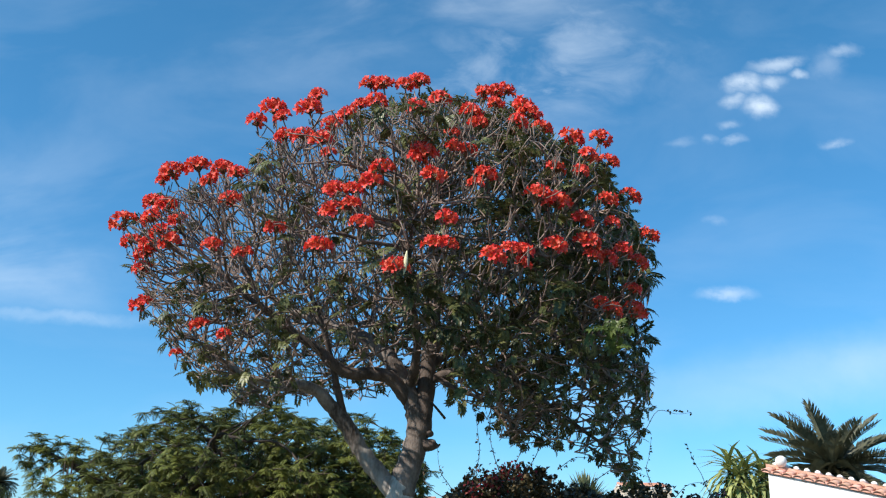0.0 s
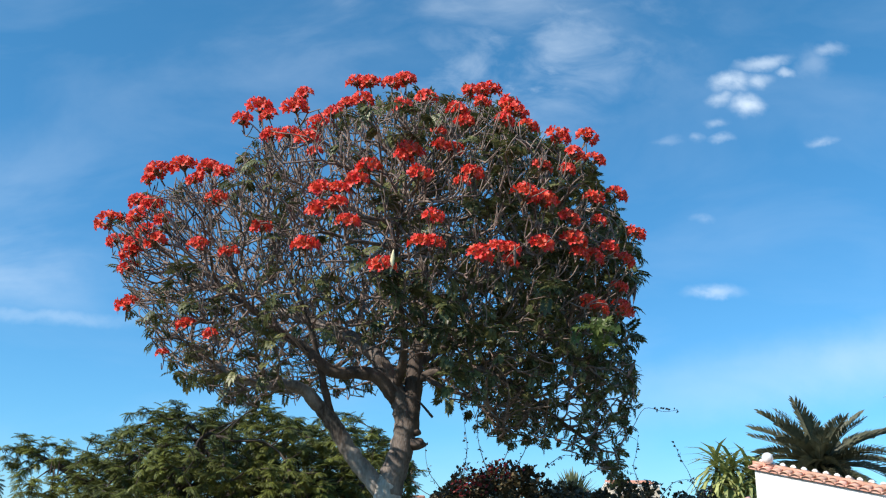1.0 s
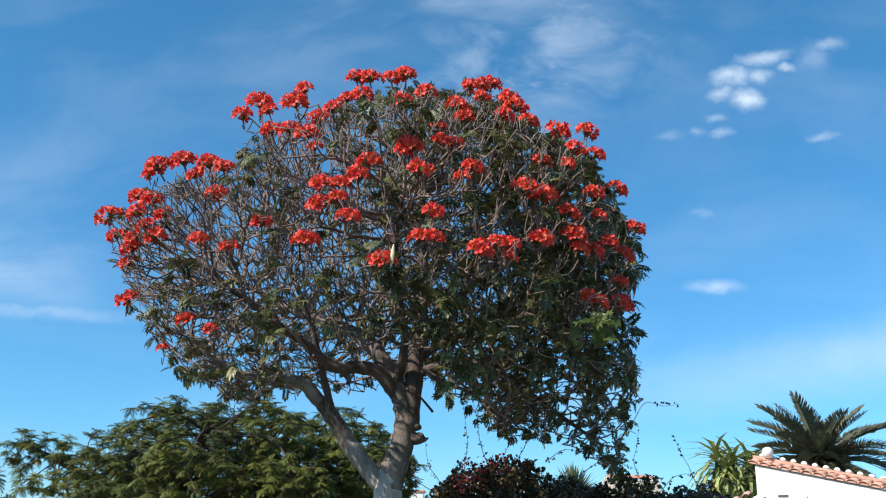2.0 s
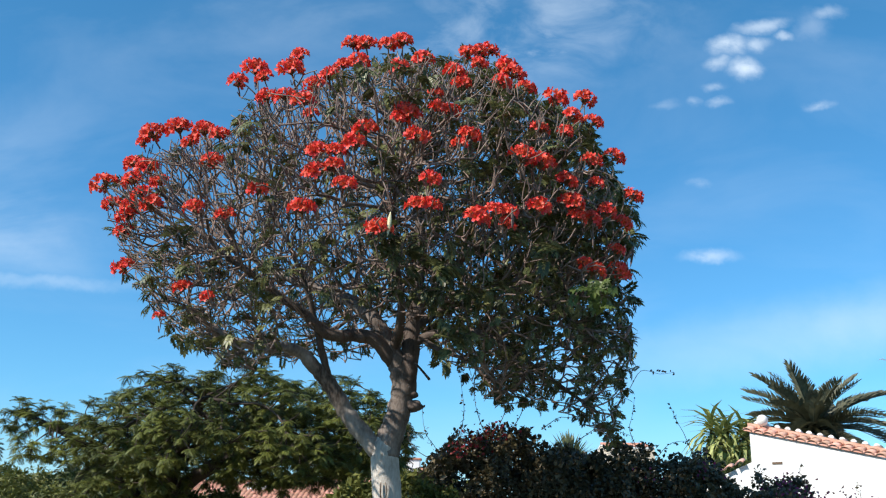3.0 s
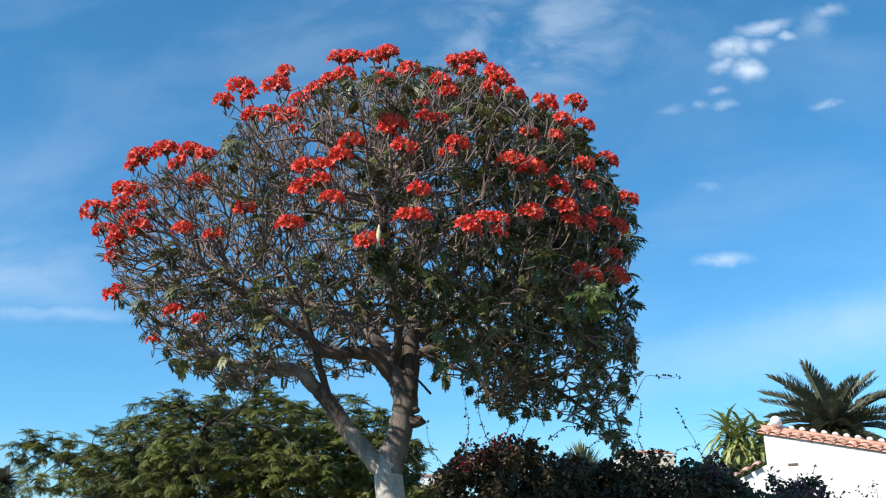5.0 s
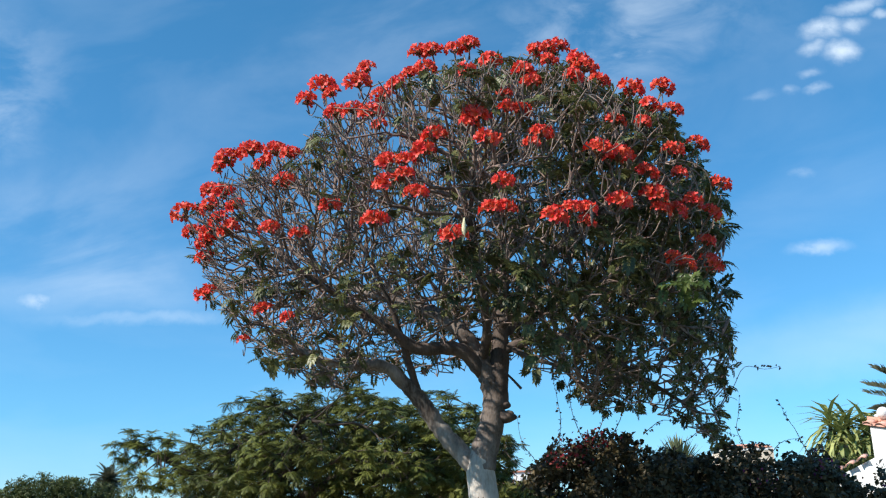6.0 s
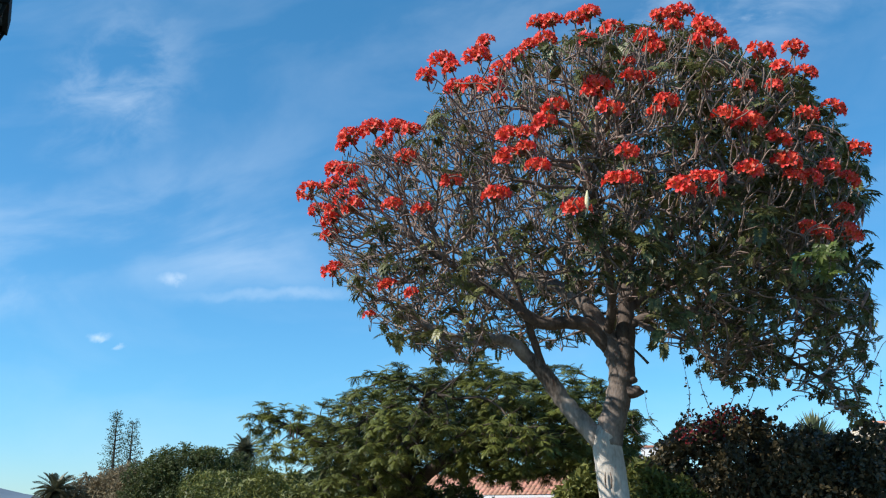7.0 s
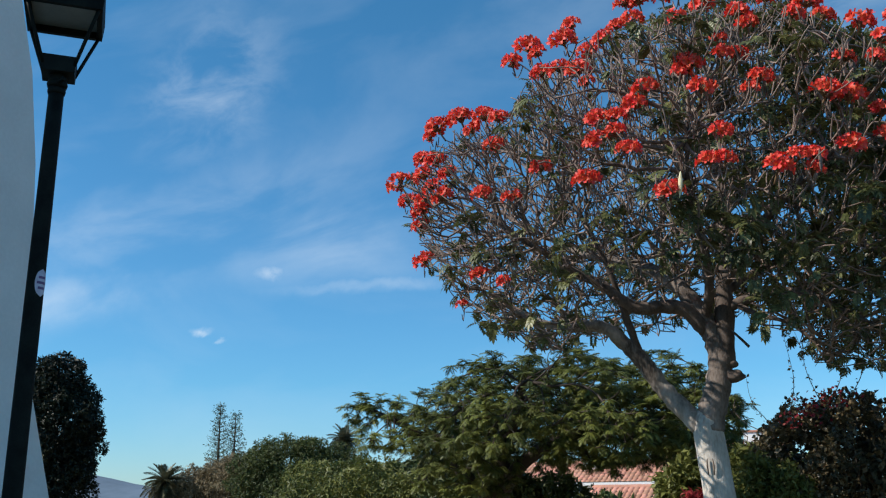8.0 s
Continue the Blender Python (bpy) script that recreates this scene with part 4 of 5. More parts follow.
# ---- creeper hedge ----
def creeper(name, base, label, top, x0, x1, y0, y1, n, seed, bracts=(), bract_mat=None, shoots=()):
    """A mound of creeper: leaves through a lumpy volume, woody stems, loose shoots and coloured bracts."""
    rng = np.random.default_rng(seed)
    bush = thing(name, base, label, "shrub")
    x = rng.uniform(x0, x1, n * 3)
    y = rng.uniform(y0, y1, n * 3)
    xs, zs = np.array([p[0] for p in top]), np.array([p[1] for p in top])
    h = np.interp(x, xs, zs)
    bulge = np.sqrt(np.clip(1 - ((y - (y0 + y1) / 2) / ((y1 - y0) / 2)) ** 2, 0.02, 1))
    lump = np.array([noise.noise(Vector((a * 1.6, b * 1.6, seed))) + 0.5 * noise.noise(Vector((a * 4, b * 4, seed))) for a, b in zip(x, y)])
    h = h * (0.55 + 0.45 * bulge) + 0.38 * lump - 0.11
    z = h * (1 - rng.random(n * 3) ** 1.7 * 0.8)
    solid = np.array([noise.noise(Vector((a * 2.0, b * 2.0, c * 2.0))) for a, b, c in zip(x, y, z)])
    ok = (solid > -0.22) & (z > 0.2)
    p = np.stack((x, y, z), axis=1)[ok][:n]
    n = len(p)
    along = rng.normal(0, 1, (n, 3)) + (0, -0.35, 0.1)
    normal = rng.normal(0, 0.6, (n, 3)) + (-0.2, -0.5, 0.8)
    part("foliage", scatter(small_leaf(), p, along, normal, rng.uniform(0.04, 0.11, n)), M_HEDGE, bush, "dense small dark green leaves", kind="stuff")
    stems = []
    for i in range(34):
        sx, sy = rng.uniform(x0 + 0.3, x1 - 0.3), rng.uniform(y0 + 0.9, y1 - 0.3)
        t = float(np.interp(sx, xs, zs)) * rng.uniform(0.6, 0.9)
        dx, dy = rng.normal(0, 0.35, 2)
        stems.append(tube([(sx - dx, sy, -0.05), (sx - dx * 0.3, sy + dy * 0.5, t * 0.5), (sx + dx * 0.6, sy + dy, t)], [0.03, 0.02, 0.006], 5, 0.25, 0.2, i))
    part("stemwork", merged(stems), M_LIMB, bush, kind="stuff")
    for i, (a, b, c) in enumerate(shoots):
        a, b, c = np.array(a), np.array(b), np.array(c)
        part("shoot", tube([a, (a + b) / 2 + rng.normal(0, 0.02, 3), b, (b + c) / 2 + rng.normal(0, 0.03, 3), c], [0.006, 0.005, 0.004, 0.003, 0.002], 5, 0.06), M_TWIG, bush)
        m = int(np.linalg.norm(c - a) / 0.045)
        t = rng.random(m)[:, None]
        q = np.where(t < 0.5, a + (b - a) * t * 2, b + (c - b) * (t * 2 - 1))
        part("shoot_leaves", scatter(small_leaf(), q, rng.normal(0, 1, (m, 3)), rng.normal(0, 1, (m, 3)), rng.uniform(0.03, 0.06, m)), M_HEDGE, bush)
    for i, (bx, bz, r, k) in enumerate(bracts):
        by = y0 + 0.25 + rng.random() * 0.3
        q = np.array((bx, by, bz)) + rng.normal(0, 1, (k, 3)) * (r, 0.15, r * 0.7)
        part("bract_spray", scatter(small_leaf(), q, rng.normal(0, 1, (k, 3)), rng.normal(0, 1, (k, 3)) + (0, -1, 0), rng.uniform(0.035, 0.06, k)), bract_mat, bush,
             "papery coloured bracts", kind="stuff")
    return bush


creeper("climbing_shrub", (0.6, 14, 0), "rounded dark creeper mound with a few red blossoms",
        [(-0.95, 2.0), (-0.7, 2.5), (-0.45, 2.74), (0.03, 2.98), (0.51, 3.16), (0.9, 3.10), (1.15, 2.96), (1.54, 2.80), (2.0, 2.66)], -0.95, 2.1, 13.0, 15.6, 40000, 4,
        [(0.35, 2.98, 0.12, 70), (0.05, 2.8, 0.12, 60), (-0.1, 2.72, 0.08, 30)], M_BRACT_RED,
        [((-0.35, 13.6, 2.5), (-0.55, 13.4, 2.9), (-0.62, 13.3, 3.3)), ((-0.1, 13.5, 2.7), (-0.05, 13.2, 3.2), (-0.12, 12.9, 3.75)),
         ((0.25, 13.5, 2.9), (0.1, 13.1, 3.3), (0.02, 12.7, 3.7)), ((0.6, 13.4, 3.0), (0.75, 13.0, 3.3), (0.8, 12.6, 3.6)),
         ((1.0, 13.4, 3.0), (1.25, 13.2, 3.15), (1.6, 13.1, 3.2)), ((-0.5, 13.5, 2.6), (-0.8, 13.4, 2.85), (-0.78, 13.4, 3.05)),
         ((0.4, 13.4, 3.0), (0.55, 13.1, 3.35), (0.35, 12.8, 3.6)), ((1.4, 13.5, 2.8), (1.8, 13.3, 3.05), (2.2, 13.2, 2.9))])
creeper("hedge", (2.8, 14.2, 0), "long clipped dark green creeper hedge",
        [(1.7, 2.74), (2.09, 2.80), (2.6, 2.82), (3.13, 2.76), (3.59, 2.56), (4.0, 2.48), (4.4, 2.3)], 1.6, 4.4, 13.2, 15.6, 38000, 8,
        [(2.4, 2.3, 0.15, 25), (3.3, 2.55, 0.2, 30)], M_BRACT,
        [((3.1, 13.6, 2.65), (2.9, 13.4, 3.0), (2.72, 13.3, 3.35)), ((3.0, 13.6, 2.6), (3.3, 13.4, 2.85), (3.5, 13.3, 2.75)),
         ((2.3, 13.5, 2.6), (2.15, 13.2, 3.0), (2.2, 13.0, 3.4)), ((2.5, 13.5, 2.6), (2.65, 13.2, 2.8), (2.95, 13.1, 2.85)),
         ((2.0, 13.2, 3.3), (2.3, 13.0, 3.75), (2.72, 12.9, 3.72))])
creeper("bougainvillea", (5.4, 14.4, 0), "sprawling bougainvillea with purple bracts before a white wall",
        [(4.1, 2.60), (4.5, 2.48), (4.83, 2.32), (5.4, 2.18), (6.12, 2.02), (7.2, 1.75), (8.0, 1.6)], 4.1, 8.0, 13.4, 15.4, 36000, 15,
        [(4.75, 2.15, 0.16, 70), (4.45, 2.3, 0.12, 40), (5.2, 2.0, 0.2, 60), (5.8, 1.85, 0.2, 40), (4.2, 2.3, 0.1, 30)], M_BRACT,
        [((4.6, 13.8, 2.3), (4.5, 13.7, 2.5), (4.52, 13.6, 2.62)), ((5.2, 13.8, 2.0), (5.3, 13.7, 2.25), (5.25, 13.6, 2.4)), ((5.6, 13.8, 1.9), (5.7, 13.7, 2.15), (5.9, 13.6, 2.2))])


# ---- white house end with tiled coping ----
def tile_mesh(name, length, r0, r1, thick=0.014, seg=8):
    """A half-round clay tile, y along it, open side down, a little narrower at its upper end."""
    verts, faces = [], []
    for y, r in ((0, r0), (length, r1)):
        for rr in (r, r - thick):
            for k in range(seg + 1):
                a = math.pi * k / seg
                verts.append((math.cos(a) * rr, y, math.sin(a) * rr * 0.62))
    n = seg + 1
    for k in range(seg):
        faces += [(k, k + 1, 2 * n + k + 1, 2 * n + k), (n + k + 1, n + k, 3 * n + k, 3 * n + k + 1),
                  (k + 1, k, n + k, n + k + 1), (2 * n + k, 2 * n + k + 1, 3 * n + k + 1, 3 * n + k)]
    faces += [(0, 2 * n, 3 * n, n), (seg, n + seg, 3 * n + seg, 2 * n + seg)]
    me = mesh_of(name, verts, faces)
    me.materials.append(M_TILE)
    return me


def half_disc(name, r, depth, mat_):
    verts = [(math.cos(math.pi * k / 10) * r, y, math.sin(math.pi * k / 10) * r * 0.9) for y in (0, depth) for k in range(11)]
    faces = [tuple(range(11)), tuple(range(21, 10, -1)), (0, 11, 21, 10)] + [(k, k + 11, k + 12, k + 1) for k in range(10)]
    me = mesh_of(name, verts, faces, False)
    me.materials.append(mat_)
    return me


WALL_Y = 18.5
wall_top = lambda x: 3.55 - (x - 5.26) * 0.237


def white_house():
    house = thing("house", (5.26, WALL_Y, 0), "sunlit whitewashed house end with a sloping terracotta tile coping", "house")
    prof = [(5.24, -0.1), (11.5, -0.1), (11.5, wall_top(11.5) - 0.03), (5.24, wall_top(5.24) - 0.03)]
    part("wall", slab(prof, "y", WALL_Y, WALL_Y + 0.25), M_WHITE, house, "bright whitewashed wall")
    part("vent_slot", box_bm(5.62, 5.80, WALL_Y - 0.012, WALL_Y + 0.02, 2.93, 2.97), M_WOOD, house, "small dark slot")
    # bed of mortar under the tiles
    bed = [(5.14, wall_top(5.14) - 0.02), (11.5, wall_top(11.5) - 0.02), (11.5, wall_top(11.5) + 0.03), (5.14, wall_top(5.14) + 0.03)]
    part("eave_board", slab(bed, "y", WALL_Y - 0.05, WALL_Y + 0.30), M_TILE, house)
    fill = [(x, z + dz) for x, z, dz in ((5.16, wall_top(5.16), 0.02), (11.5, wall_top(11.5), 0.02), (11.5, wall_top(11.5), 0.145), (5.16, wall_top(5.16), 0.145))]
    part("mortar_bed", slab(fill, "y", WALL_Y + 0.14, WALL_Y + 0.28), M_TILE, house)
    lower, upper = tile_mesh("roof_tile", 0.26, 0.088, 0.078), tile_mesh("roof_tile", 0.26, 0.088, 0.078)
    cap = half_disc("mortar_cap", 0.052, 0.04, M_WHITE)
    rng = random.Random(8)
    x = 5.22
    while x < 11.4:
        for row, me in ((0, lower), (1, upper)):
            y = WALL_Y - 0.07 + row * 0.17
            z = wall_top(x) - 0.01 + row * 0.06
            piece("roof_tile", me, pose(x + rng.uniform(-.012, .012) + row * 0.03, y, z, 16 + rng.uniform(-2, 2), 10, -7 + rng.uniform(-3, 3)), house)
        piece("mortar_cap", cap, pose(x + 0.06, WALL_Y + 0.29, wall_top(x) + 0.15, -8, 10, -4), house)
        x += 0.19
    bm = bmesh.new()
    bmesh.ops.create_uvsphere(bm, u_segments=18, v_segments=12, radius=0.105)
    bmesh.ops.translate(bm, vec=(5.46, WALL_Y + 0.1, 3.74), verts=bm.verts)
    for f in bm.faces:
        f.smooth = True
    part("finial_ball", bm, M_WHITE, house, "round white plaster ball")
    # the low side wall with its own tiled top
    low = [(4.3, -0.1), (5.24, -0.1), (5.24, 3.0), (4.3, 2.62)]
    part("low_wall", slab(low, "y", WALL_Y + 0.1, WALL_Y + 0.4), M_WHITE, house)
    x = 4.36
    while x < 5.2:
        piece("roof_tile", lower, pose(x, WALL_Y - 0.05, 2.66 + (x - 4.3) * 0.40, 18, -20, 0), house)
        x += 0.22
    house.rotation_euler = (0, 0, radians(-35))
    return house


white_house()


def far_house(name, base, label, x0, x1, y0, y1, eave, ridge, windows, chimneys, wall_mat=M_WHITE, over=0.35, roof_cols=0.2):
    """A plain house: walls with thickness, a gable roof along x in rows of clay tiles, windows set into the wall, chimneys."""
    house = thing(name, base, label, "house")
    ym = (y0 + y1) / 2
    prof = [(y0, -0.1), (y1, -0.1), (y1, eave), (ym, ridge - 0.12), (y0, eave)]
    part("wall", slab(prof, "x", x0, x1), wall_mat, house)
    slope = math.atan2(ridge - eave, ym - y0)
    for sgn, yy in ((1, y0), (-1, y1)):
        items = []
        ln = (ym - y0) / math.cos(slope) + over
        n = int((x1 - x0 + 2 * over) / roof_cols)
        for i in range(n):
            xx = x0 - over + (i + 0.5) * roof_cols
            rows = int(ln / 0.45)
            for r in range(rows):
                t0, t1 = r * ln / rows, (r + 1.08) * ln / rows
                v, f = [], []
                for t, rad in ((t0, roof_cols * 0.52), (t1, roof_cols * 0.44)):
                    yb = yy - sgn * over * math.cos(slope) + sgn * t * math.cos(slope)
                    zb = eave - over * math.sin(slope) + t * math.sin(slope) + 0.05 + (0.03 if t == t0 else 0)
                    for k in range(6):
                        a = math.pi * k / 5
                        v.append((xx + math.cos(a) * rad, yb, zb + math.sin(a) * rad * 0.6))
                f = [(k, k + 1, k + 7, k + 6) for k in range(5)] + [(5, 4, 3, 2, 1, 0)]
                items.append((v, f))
        roof = part("roof", merged(items), M_TILE_FAR, house, "rows of terracotta barrel tiles")
        deck = [(yy - sgn * over * math.cos(slope), eave - over * math.sin(slope) - 0.06), (ym, ridge - 0.04), (ym, ridge + 0.04),
                (yy - sgn * over * math.cos(slope), eave - over * math.sin(slope) + 0.04)]
        part("roof_deck", slab(deck, "x", x0 - over, x1 + over), M_WHITE, house)
    part("ridge_tile", tube([(x0 - over, ym, ridge + 0.06), ((x0 + x1) / 2, ym, ridge + 0.06), (x1 + over, ym, ridge + 0.06)], [0.11] * 3, 8, 0.4, 0.2), M_TILE_FAR, house)
    for wx, wz, ww, wh in windows:
        win = part("window", box_bm(wx - ww / 2, wx + ww / 2, y0 - 0.03, y0 + 0.02, wz, wz + wh), M_WOOD, house, "brown framed window")
        part("pane", box_bm(wx - ww / 2 + 0.07, wx + ww / 2 - 0.07, y0 - 0.036, y0 - 0.025, wz + 0.07, wz + wh - 0.07), M_GLASS, win)
    for hx, hy, w, zt in chimneys:
        ch = part("chimney", box_bm(hx - w / 2, hx + w / 2, hy - w / 2, hy + w / 2, ridge - 1.0, zt, 0.02), M_WHITE, house, "white plastered chimney")
        part("chimney_cap", box_bm(hx - w / 2 - 0.07, hx + w / 2 + 0.07, hy - w / 2 - 0.07, hy + w / 2 + 0.07, zt, zt + 0.09, 0.02), M_TILE_FAR, ch)
    return house


far_house("house", (-8, 42, 0), "low white house with a terracotta tiled roof", -11.4, -5.3, 39.6, 45.0, 2.72, 3.5,
          [(-9.6, 0.9, 1.0, 1.1), (-7.2, 0.9, 1.0, 1.1), (-6.0, 0.9, 0.8, 1.1)], [(-8.6, 41.4, 0.8, 3.55)])
far_house("house", (-6.4, 37.5, 0), "small white annexe with a terracotta tiled roof", -7.6, -4.9, 36.6, 39.0, 2.02, 2.38,
          [(-6.4, 0.8, 0.9, 0.9)], [])
far_house("house", (-3.5, 50, 0), "white two-storey house with tiled roof behind trees", -6.6, -1.4, 48, 54, 3.7, 4.7,
          [(-5.2, 2.2, 0.8, 1.0), (-3.4, 2.2, 0.8, 1.0)], [(-5.2, 49.5, 0.7, 4.7), (-2.7, 49.5, 0.8, 5.1)])
far_house("house", (9.8, 63, 0), "distant ochre house with terracotta roof edge", 8.5, 11.3, 60, 66, 6.75, 7.15,
          [(9.4, 5.6, 0.6, 0.7)], [], M_OCHRE, 0.03)
upper_house = thing("house", (13.5, 28, 0), "plain white flat-roofed house block higher up the slope", "house")
part("wall", box_bm(11.55, 16, 26, 26.6, -0.1, 4.62, 0.03), M_WHITE, upper_house)
part("parapet", box_bm(11.51, 16.04, 25.96, 26.64, 4.62, 4.74, 0.03), M_WHITE, upper_house)


def antenna():
    a = thing("tv_antenna", (12.55, 26.6, 4.9), "thin grey television aerial on a mast", "antenna")
    part("mast", tube([(12.55, 26.6, 4.4), (12.55, 26.6, 5.5), (12.55, 26.6, 6.45)], [0.02, 0.02, 0.018], 6, 0.5), M_METAL, a)
    part("boom", tube([(11.12, 26.4, 6.33), (11.5, 26.5, 6.30), (12.7, 26.7, 6.22)], [0.009, 0.009, 0.009], 6, 0.4), M_METAL, a)
    for i in range(7):
        x = 11.15 + i * 0.17
        part("element", tube([(x, 26.40 + (x - 11.12) * 0.25 - 0.2, 6.33 - (x - 11.12) * 0.07), (x, 26.40 + (x - 11.12) * 0.25, 6.33 - (x - 11.12) * 0.07),
                              (x, 26.40 + (x - 11.12) * 0.25 + 0.2, 6.33 - (x - 11.12) * 0.07)], [0.004] * 3, 5, 0.3), M_METAL, a)


antenna()


# ---- palms ----
def frond_mesh(seed, curve, mat_):
    """A feather frond, one metre long: an arched rib and two rows of narrow, folded leaflets."""
    rng = random.Random(seed)
    items = []
    rib = lambda t: Vector((0.02 * math.sin(seed + t * 3), t * (1 - 0.12 * curve * t), -curve * 0.42 * t * t))
    items.append(tube([rib(t) for t in (0, 0.25, 0.5, 0.75, 1.0)], [0.013, 0.010, 0.007, 0.005, 0.002], 4, 0.2))
    n = 34
    for i in range(n):
        t = 0.12 + 0.88 * i / (n - 1)
        p = rib(t)
        ln = 0.15 * math.sin(math.pi * (0.20 + 0.62 * (t - 0.12) / 0.88)) + 0.035
        for s in (-1, 1):
            ang = radians(rng.uniform(38, 55) - 18 * t)
            d = Vector((s * math.sin(ang), math.cos(ang), 0.45 - curve * 0.5 * t + rng.uniform(-0.12, 0.12))).normalized()
            w = Vector((0, 0.027, 0.006 * s))
            tip = p + d * ln + Vector((0, 0, -0.03))
            mid = p + d * ln * 0.55
            items.append(([p - w * 0.5, p + w * 0.5, mid + w * 0.8, mid - w * 0.8], [(0, 1, 2, 3)]))
            items.append(([mid - w * 0.8, mid + w * 0.8, tip + w * 0.1, tip - w * 0.1], [(0, 1, 2, 3)]))
    v, f = merged(items)
    me = mesh_of("frond", v, f)
    me.materials.append(mat_)
    return me


FRONDS = [frond_mesh(i, c, M_FROND) for i, c in enumerate((0.7, 1.0, 1.35, 1.7))]
DRY_FRONDS = [frond_mesh(9 + i, c, M_FROND_DRY) for i, c in enumerate((0.9, 1.3))]


def palm(base, top, length, n, label, seed, thick=0.35, dry=8, group="", wide=1.5):
    rng = random.Random(seed)
    tree = thing("palm_tree", base, label, "palm tree", group)
    b, h = Vector(base), top - base[2]
    pts = [(b.x, b.y, b.z + h * t) for t in (0, 0.05, 0.3, 0.6, 0.9, 0.97)]
    part("trunk", tube(pts, [thick * 1.35, thick * 1.1, thick, thick * 0.95, thick * 1.15, thick * 0.6], 12, 0.12, 0.35, seed), M_BARK_SHADOW, tree, "rough scarred palm trunk")
    for i in range(n + dry):
        t = i / n
        if i < n:
            elev = 72 - 118 * t ** 0.8 + rng.uniform(-8, 8)
            me = FRONDS[min(3, max(0, int((1 - (elev + 30) / 112) * 3.2 + rng.uniform(-0.3, 0.5))))]
        else:
            elev, me = rng.uniform(-42, 5), rng.choice(DRY_FRONDS)
        az = i * 137.5 + rng.uniform(-14, 14)
        k = length * rng.uniform(0.85, 1.08) * (0.8 if i >= n else 1)
        m = Matrix.Translation((b.x, b.y, top - 0.02 * i / n)) @ Matrix.Rotation(radians(az), 4, "Z") @ Matrix.Rotation(radians(elev), 4, "X") \
            @ Matrix.Rotation(rng.uniform(-0.4, 0.4), 4, "Y") @ Matrix.Diagonal((k * wide, k, k, 1))
        piece("frond", me, m, tree)
    return tree


palm((15.75, 45, 0), 6.3, 3.5, 92, "large date palm with arching grey-green fronds behind the white wall", 2, 0.42, 34, wide=1.0)
palm((-34.3, 70, 0), 7.0, 1.35, 84, "small dark palm rising above distant tree crowns", 5, 0.25, 4)
palm((-43.4, 60, 0), 3.75, 1.65, 64, "squat palm with drooping fronds beside dry scrub", 6, 0.25, 5)
palm((-8.85, 24, 0), 3.2, 1.0, 26, "small grey-green palm below the feathery tree", 9, 0.12, 4)


def sword_plant():
    """A thicket of stems that carry tufts of sword-shaped, arching leaves."""
    plant = thing("yucca", (7.4, 28, 0), "bright green yucca with tufts of arching sword leaves", "plant")
    rows = [(0, 0.02), (0.3, 0.035), (0.65, 0.03), (1.0, 0.002)]
    meshes = []
    for bend in (1.5, 2.2, 3.0):
        v = [(s * w, t * (1 - 0.2 * bend * t), -bend * 0.45 * t * t + abs(s) * w * 0.5) for t, w in rows for s in (-1, 0, 1)]
        f = [(r * 3 + k, r * 3 + k + 1, r * 3 + k + 4, r * 3 + k + 3) for r in range(3) for k in range(2)]
        me = mesh_of("sword_leaf", v, f)
        me.materials.append(M_SWORD)
        meshes.append(me)
    rng = random.Random(12)
    for sx, sy, h in ((7.1, 28, 4.4), (7.4, 28.3, 4.6), (7.8, 28.1, 4.5), (6.95, 28.3, 4.75), (7.35, 27.8, 3.95), (8.1, 28.4, 4.5)):
        part("stem", tube([(7.4 + (sx - 7.4) * 0.4, sy, -0.05), (sx, sy, h * 0.5), (sx, sy, h)], [0.1, 0.07, 0.05], 7, 0.3, 0.2, sx), M_LIMB, plant)
        for i in range(64):
            elev = 82 - 125 * (i / 64) + rng.uniform(-8, 8)
            me = meshes[0 if elev > 45 else 1 if elev > 0 else 2]
            piece("sword_leaf", me, Matrix.Translation((sx, sy, h - 0.01 * i)) @ Matrix.Rotation(radians(i * 137.5), 4, "Z")
                  @ Matrix.Rotation(radians(elev), 4, "X") @ Matrix.Diagonal((1.7, rng.uniform(0.8, 1.15), 1.1, 1)), plant)
    return plant


sword_plant()


def blade_fan():
    """A low rosette of stiff, narrow grey-green blades."""
    plant = thing("yucca", (2.15, 21, 0), "spiky grey-green yucca rosette rising behind the hedge", "plant")
    part("stem", tube([(2.15, 21, -0.05), (2.15, 21, 1.5), (2.15, 21, 3.0)], [0.16, 0.13, 0.11], 8, 0.3, 0.2), M_LIMB, plant)
    v = [(s_ * w, t, -0.10 * t * t + abs(s_) * w * 0.6) for t, w in ((0, 0.012), (0.35, 0.018), (0.75, 0.013), (1.0, 0.001)) for s_ in (-1, 0, 1)]
    f = [(r * 3 + k, r * 3 + k + 1, r * 3 + k + 4, r * 3 + k + 3) for r in range(3) for k in range(2)]
    me = mesh_of("blade", v, f)
    me.materials.append(M_BLADE)
    rng = random.Random(23)
    for i in range(230):
        elev = 86 - 92 * (i / 230) + rng.uniform(-6, 6)
        k = rng.uniform(0.62, 0.8)
        piece("blade", me, Matrix.Translation((2.15, 21, 3.03 - 0.001 * i)) @ Matrix.Rotation(radians(i * 137.5), 4, "Z")
              @ Matrix.Rotation(radians(elev), 4, "X") @ Matrix.Diagonal((k * 2.4, k, k, 1)), plant)


blade_fan()


